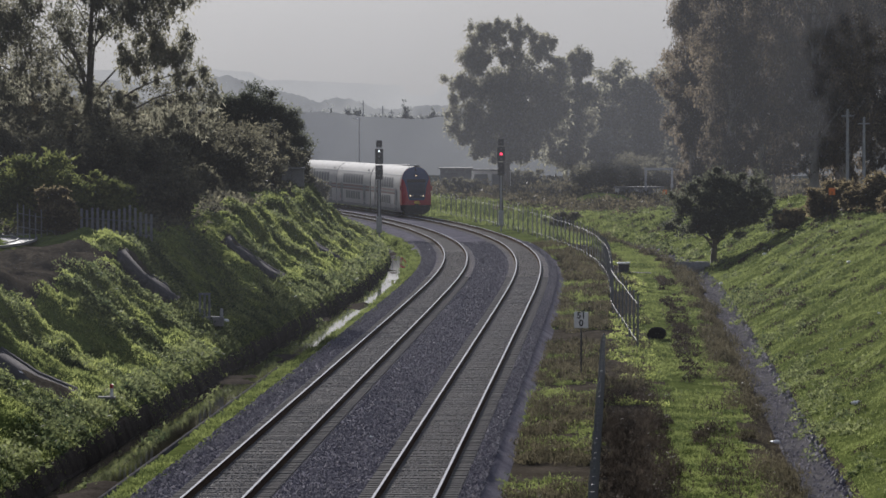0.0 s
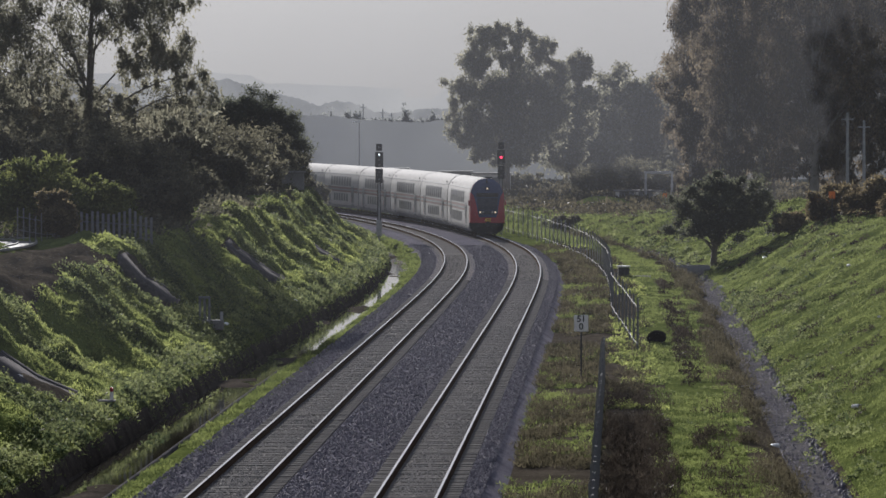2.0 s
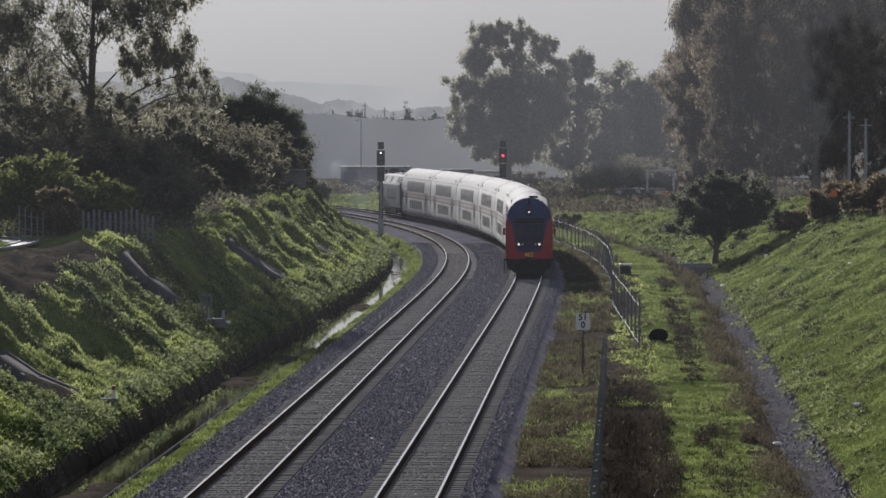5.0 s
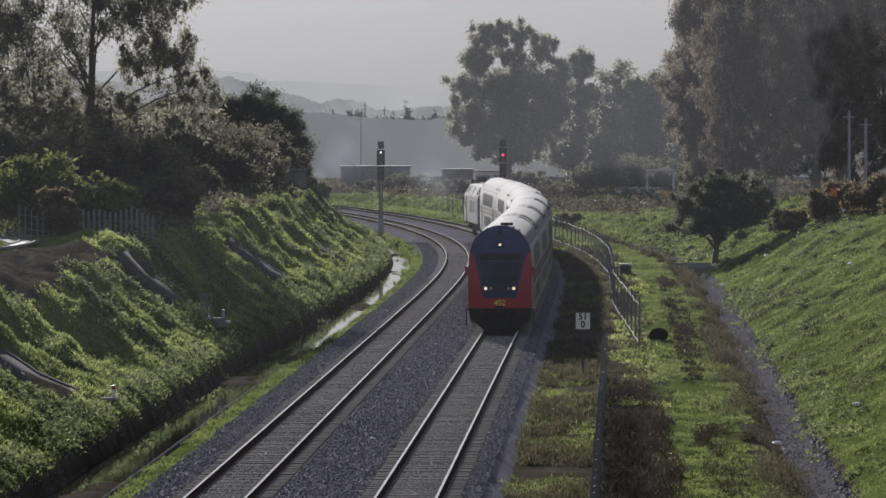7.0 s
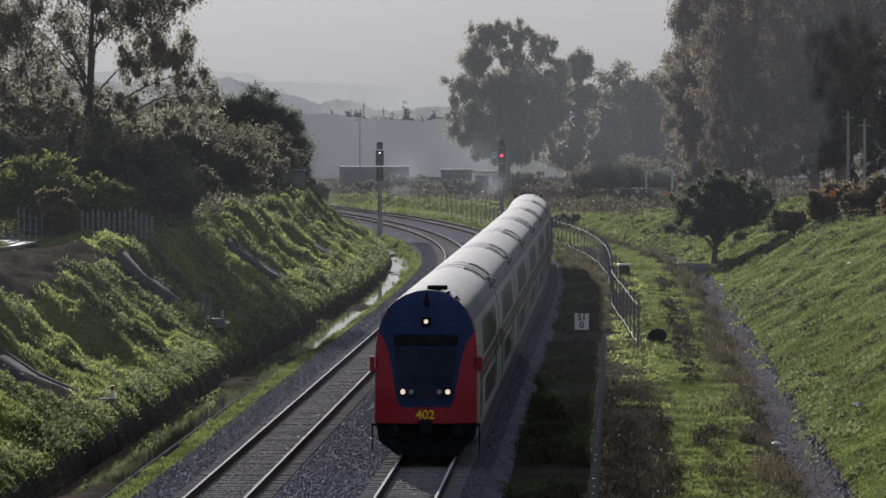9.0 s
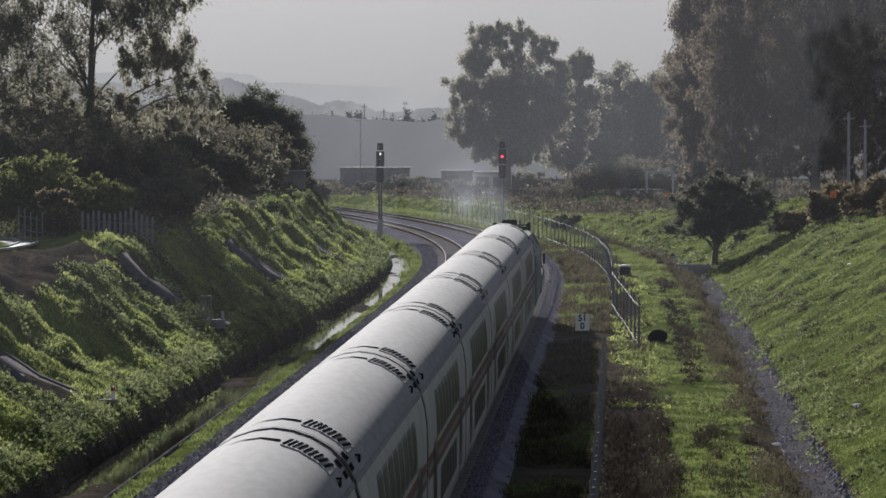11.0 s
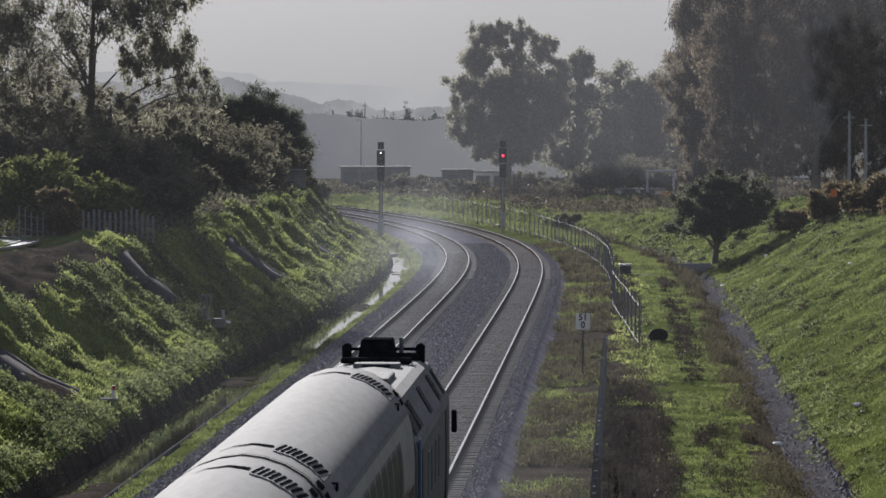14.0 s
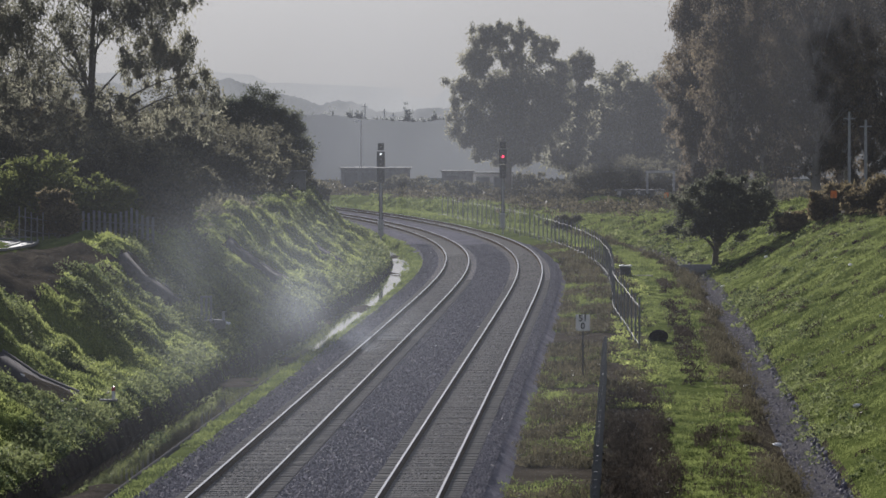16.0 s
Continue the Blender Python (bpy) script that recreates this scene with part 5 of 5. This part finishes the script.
t = thing("street_lamp", "tall pale street lamp beyond the railway", "street lamp", pose(-11.1, 690, ground_at(-11.1, 690)))
part("pole", rod(0.12, 9.0, (0, 0, 4.5), r2=0.07), M_STEEL, t)
part("arm", box(0.8, 0.1, 0.08, (-0.3, 0, 8.95), 0.01), M_STEEL, t)
part("lantern", box(0.7, 0.3, 0.16, (-0.5, 0, 8.8), 0.04), M_WHITE, t)
for x, y, h in ((33.3, 428, 7.9), (34.9, 431, 7.2), (-13.5, 880, 9), (-10.2, 880, 8), (-8.9, 900, 7)):
    t = thing("utility_pole", "plain grey utility pole", "utility pole", pose(x, y, ground_at(x, y)), "utility poles")
    part("pole", rod(0.16, h, (0, 0, h / 2), r2=0.1), M_STEEL, t)
    part("crossarm", box(1.0, 0.1, 0.1, (0, 0, h - 0.6), 0.01), M_STEEL, t)

# mound of earth on the field
r = rng_of(5)
rows = []
for i in range(9):
    y = 560 + (i - 4) * 2.2
    rows.append([(17.2 + u * 3.6, y, ground_at(17.2, y) - 0.15 + 1.15 * max(0, 1 - u * u) * max(0, 1 - ((i - 4) / 4.2) ** 2) + r.uniform(-0.08, 0.08)) for u in np.linspace(-1, 1, 15)])
v, f = loft(rows)
tagged(new("earth_mound", mesh_of("earth_mound", v, f, M_SOIL, True)), "low earth mound overgrown with grass", "mound")

# litter and stones
r = rng_of(9)
for k in range(44):
    s, o = (r.uniform(60, 320), r.uniform(-14.5, -10.9)) if k < 14 else ((r.uniform(60, 330), r.uniform(-6.5, 2.4)) if k < 24 else (r.uniform(60, 330), r.uniform(9.3, 17)))
    bm = bmesh.new()
    bmesh.ops.create_icosphere(bm, subdivisions=2, radius=1.0)
    w = r.uniform(0.06, 0.16) if not 14 <= k < 24 else r.uniform(0.03, 0.06)
    for q in bm.verts:
        q.co = Vector((q.co.x * w * 1.4, q.co.y * w, q.co.z * w * 0.6)) * (1 + 0.25 * noise.noise(q.co * 1.7 + Vector((k, 0, 0))))
    ob = new("scrap", bpy.data.meshes.new("scrap"))
    bm.to_mesh(ob.data)
    bm.free()
    ob.data.materials.append(M_WHITE if k % 3 else M_CONCRETE)
    z = -0.24 if -6.9 < o < 2.4 else float(ground_z(s, o))
    ob.matrix_basis = at_line(s, o, z + w * 0.4, r.uniform(0, 90))
    tagged(ob, "pale scrap of litter on the ground", "litter", "scraps of litter")
for k in range(9):
    x, y, w = r.uniform(26.2, 28.6), r.uniform(308, 330), r.uniform(0.2, 0.5)
    t = thing("rubbish", "pale rubbish dumped on the bank's crest", "rubbish", pose(x, y, ground_at(x, y), 0, 0, r.uniform(0, 90)), "rubbish on the crest")
    part("scrap", box(w * 1.6, w, w * 0.8, (0, 0, -0.05), 0.05), M_WHITE if k % 2 else M_CONCRETE, t)
for x, y in ((20.4, 478), (24.4, 326)):
    t = thing("warning_marker", "small orange warning marker on the bank", "marker", pose(x, y, ground_at(x, y)))
    part("post", rod(0.03, 1.6, (0, 0, 0.8)), M_DARKSTEEL, t)
    part("panel", box(0.4, 0.05, 0.45, (0, 0, 1.4), 0.02), M_ORANGE, t)


# ---- exhaust smoke, in soft drifting pieces ----
def smoke_material(k, dense):
    """Soft smoke for a puff k times as large as the smallest."""
    m = bpy.data.materials.new("thin_smoke")
    m.use_nodes = True
    n, l = m.node_tree.nodes, m.node_tree.links
    co, tex = n.new("ShaderNodeTexCoord"), n.new("ShaderNodeTexNoise")
    tex.inputs["Scale"].default_value, tex.inputs["Detail"].default_value = 0.8 / k, 4
    info = n.new("ShaderNodeObjectInfo")
    off = n.new("ShaderNodeVectorMath")
    off.operation = "MULTIPLY_ADD"
    off.inputs[1].default_value = (1, 0.3, 1)
    l.new(co.outputs["Object"], off.inputs[0])
    shift = n.new("ShaderNodeVectorMath")
    shift.operation = "SCALE"
    shift.inputs[0].default_value = (17, 5, 31)
    l.new(info.outputs["Random"], shift.inputs["Scale"])
    l.new(shift.outputs[0], off.inputs[2])
    l.new(off.outputs[0], tex.inputs["Vector"])
    # thins out away from the puff's long axis
    flat = n.new("ShaderNodeVectorMath")
    flat.operation = "MULTIPLY"
    flat.inputs[1].default_value = (0.74 / k, 0, 0.74 / k)
    l.new(co.outputs["Object"], flat.inputs[0])
    ln = n.new("ShaderNodeVectorMath")
    ln.operation = "LENGTH"
    l.new(flat.outputs[0], ln.inputs[0])
    fade = n.new("ShaderNodeMapRange")
    fade.interpolation_type = "SMOOTHSTEP"
    fade.inputs[1].default_value, fade.inputs[2].default_value, fade.inputs[3].default_value, fade.inputs[4].default_value = 0.0, 0.97, dense, 0.0
    l.new(ln.outputs["Value"], fade.inputs[0])
    wisp = n.new("ShaderNodeMapRange")
    wisp.inputs[1].default_value, wisp.inputs[2].default_value = 0.3, 0.7
    l.new(tex.outputs["Fac"], wisp.inputs[0])
    mul = n.new("ShaderNodeMath")
    mul.operation = "MULTIPLY"
    l.new(fade.outputs[0], mul.inputs[0])
    l.new(wisp.outputs[0], mul.inputs[1])
    clear, body, back, both, mix = n.new("ShaderNodeBsdfTransparent"), n.new("ShaderNodeBsdfDiffuse"), n.new("ShaderNodeBsdfTranslucent"), n.new("ShaderNodeMixShader"), n.new("ShaderNodeMixShader")
    body.inputs["Color"].default_value = back.inputs["Color"].default_value = (0.74, 0.80, 0.90, 1)
    both.inputs[0].default_value = 0.6
    l.new(body.outputs[0], both.inputs[1])
    l.new(back.outputs[0], both.inputs[2])
    l.new(mul.outputs[0], mix.inputs[0])
    l.new(clear.outputs[0], mix.inputs[1])
    l.new(both.outputs[0], mix.inputs[2])
    l.new(mix.outputs[0], n["Material Output"].inputs["Surface"])
    return m


def puff_mesh(k, dense):
    bm = bmesh.new()
    bmesh.ops.create_icosphere(bm, subdivisions=3, radius=1.0)
    for q in bm.verts:
        q.co = Vector((q.co.x * 1.32, q.co.y * 1.2, q.co.z * 1.32)) * (1 + 0.06 * noise.noise(q.co * 2)) * k
    bmesh.ops.delete(bm, geom=[q for q in bm.verts if q.co.y > -0.05 * k], context="VERTS")
    me = bpy.data.meshes.new("smoke_puff")
    bm.to_mesh(me)
    bm.free()
    me.polygons.foreach_set("use_smooth", np.ones(len(me.polygons), dtype=bool))
    me.materials.append(smoke_material(k, dense))
    return me


# small dense puffs at the exhaust, wide thin ones farther behind, and the spent haze of the passing train
PUFFS = []
for count, k, dense, note in ((6, 1.0, 0.10, "thin bluish grey exhaust smoke behind the locomotive"),
                              (8, 2.6, 0.08, "wide soft cloud of exhaust smoke over the line"),
                              (1, 9.0, 0.055, "very thin spent smoke spreading over the cutting")):
    me = puff_mesh(k, dense)
    for i in range(count):
        ob = tagged(new("smoke_puff", me), note, "smoke", "puffs of exhaust smoke")
        ob.visible_shadow = False
        PUFFS.append((ob, k, (i + 0.5) / count))


# ---- added translucent sheets that stand in for haze and lighten what lies behind ----
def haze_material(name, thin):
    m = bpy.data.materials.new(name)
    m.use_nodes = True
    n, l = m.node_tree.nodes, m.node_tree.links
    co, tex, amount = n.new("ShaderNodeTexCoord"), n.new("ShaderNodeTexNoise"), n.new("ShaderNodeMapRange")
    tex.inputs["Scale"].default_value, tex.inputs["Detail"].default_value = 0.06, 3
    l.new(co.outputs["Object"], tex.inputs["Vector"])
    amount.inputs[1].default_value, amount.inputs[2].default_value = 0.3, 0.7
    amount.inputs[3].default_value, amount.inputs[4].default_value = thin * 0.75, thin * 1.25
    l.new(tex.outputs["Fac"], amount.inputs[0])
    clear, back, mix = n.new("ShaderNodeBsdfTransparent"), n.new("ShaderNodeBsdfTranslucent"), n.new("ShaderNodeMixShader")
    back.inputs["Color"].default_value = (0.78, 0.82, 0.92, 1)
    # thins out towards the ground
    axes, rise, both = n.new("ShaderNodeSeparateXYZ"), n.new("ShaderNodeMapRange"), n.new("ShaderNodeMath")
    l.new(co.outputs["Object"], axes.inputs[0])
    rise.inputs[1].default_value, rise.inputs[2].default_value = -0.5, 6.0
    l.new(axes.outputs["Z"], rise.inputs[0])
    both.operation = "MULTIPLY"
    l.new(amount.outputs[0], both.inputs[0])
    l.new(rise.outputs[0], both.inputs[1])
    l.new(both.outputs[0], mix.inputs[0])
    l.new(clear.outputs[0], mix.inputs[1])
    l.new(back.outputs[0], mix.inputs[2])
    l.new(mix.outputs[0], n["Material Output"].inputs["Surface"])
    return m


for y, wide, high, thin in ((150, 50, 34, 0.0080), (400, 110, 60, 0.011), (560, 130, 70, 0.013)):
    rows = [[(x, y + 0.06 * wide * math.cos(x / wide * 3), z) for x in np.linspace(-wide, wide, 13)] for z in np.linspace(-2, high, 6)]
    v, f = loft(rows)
    ob = new("haze", mesh_of("haze", v, f, haze_material("haze_sheet", thin), True))
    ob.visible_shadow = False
    tagged(ob, "thin bluish translucent sheet standing in for sunlit haze", "haze", kind="stuff")


# ---- what moves ----
def head_s(t):
    """Where along the line the train's front stands."""
    if t < 9:
        return 420.5 - 33.2 * t - 0.58 * t * t
    return 74.72 - 43.64 * (t - 9) - 0.27 * (t - 9) ** 2


def rail_pose(s, half):
    """A vehicle whose two bogies stand on the line, half a wheelbase before and behind s."""
    x0, y0, _ = on_line(s - half)
    x1, y1, _ = on_line(s + half)
    return pose(float(x0 + x1) / 2, float(y0 + y1) / 2, 0, 0, 0, -math.degrees(math.atan2(x1 - x0, y1 - y0)))


TIMES = [k * 0.5 for k in range(33)]


def motions():
    walk(control_car, [(t, rail_pose(head_s(t) + 12.6, 9.5)) for t in TIMES])
    for i, c in enumerate(coaches):
        walk(c, [(t, rail_pose(head_s(t) + 12.8 + CAR * (i + 1), 9.6)) for t in TIMES])
    walk(loco, [(t, rail_pose(head_s(t) + 12.8 + CAR * 6.5 + 9.8, 6.2)) for t in TIMES])
    # each puff rides in or under the locomotive, leaves it at its own moment, rises, and drifts to the left bank
    r = np.random.RandomState(21)
    for ob, k, q in PUFFS:
        if k == 1.0:
            out, up, side, rest = 3.0 + 11.6 * q, r.uniform(2.2, 3.0), r.uniform(-0.8, 0.4), 2.35
        elif k < 5:
            out, up, side, rest = 3.4 + 11.0 * q ** 0.85, r.uniform(8.6, 10.0), r.uniform(-2.2, 0.3), -3.6
        else:
            out, up, side, rest = 13.4, 24.0, -1.0, -17.0
        turn = r.uniform(-6, 6)
        rows = []
        for t in sorted(set(TIMES + [out])):
            s = head_s(min(t, out)) + 12.8 + CAR * 6.5 + 13.0
            age = max(0.0, t - out)
            go = 1 - math.exp(-age * 1.6)
            m = rail_pose(s - 2.5 * go, 3.0)
            drift = -1.1 * age if k < 5 else -0.5 * age
            # spent puffs sink away over the ground
            sink = 1.7 * max(0.0, age - 2.2) ** 1.3 if k < 5 else 0.15 * age
            m = Matrix.Translation((side * go + drift, 0, rest + up * go - min(sink, 12))) @ m @ pose(0, 0, 0, 0, 0, turn * go)
            rows.append((t, m))
        walk(ob, rows)


motions()
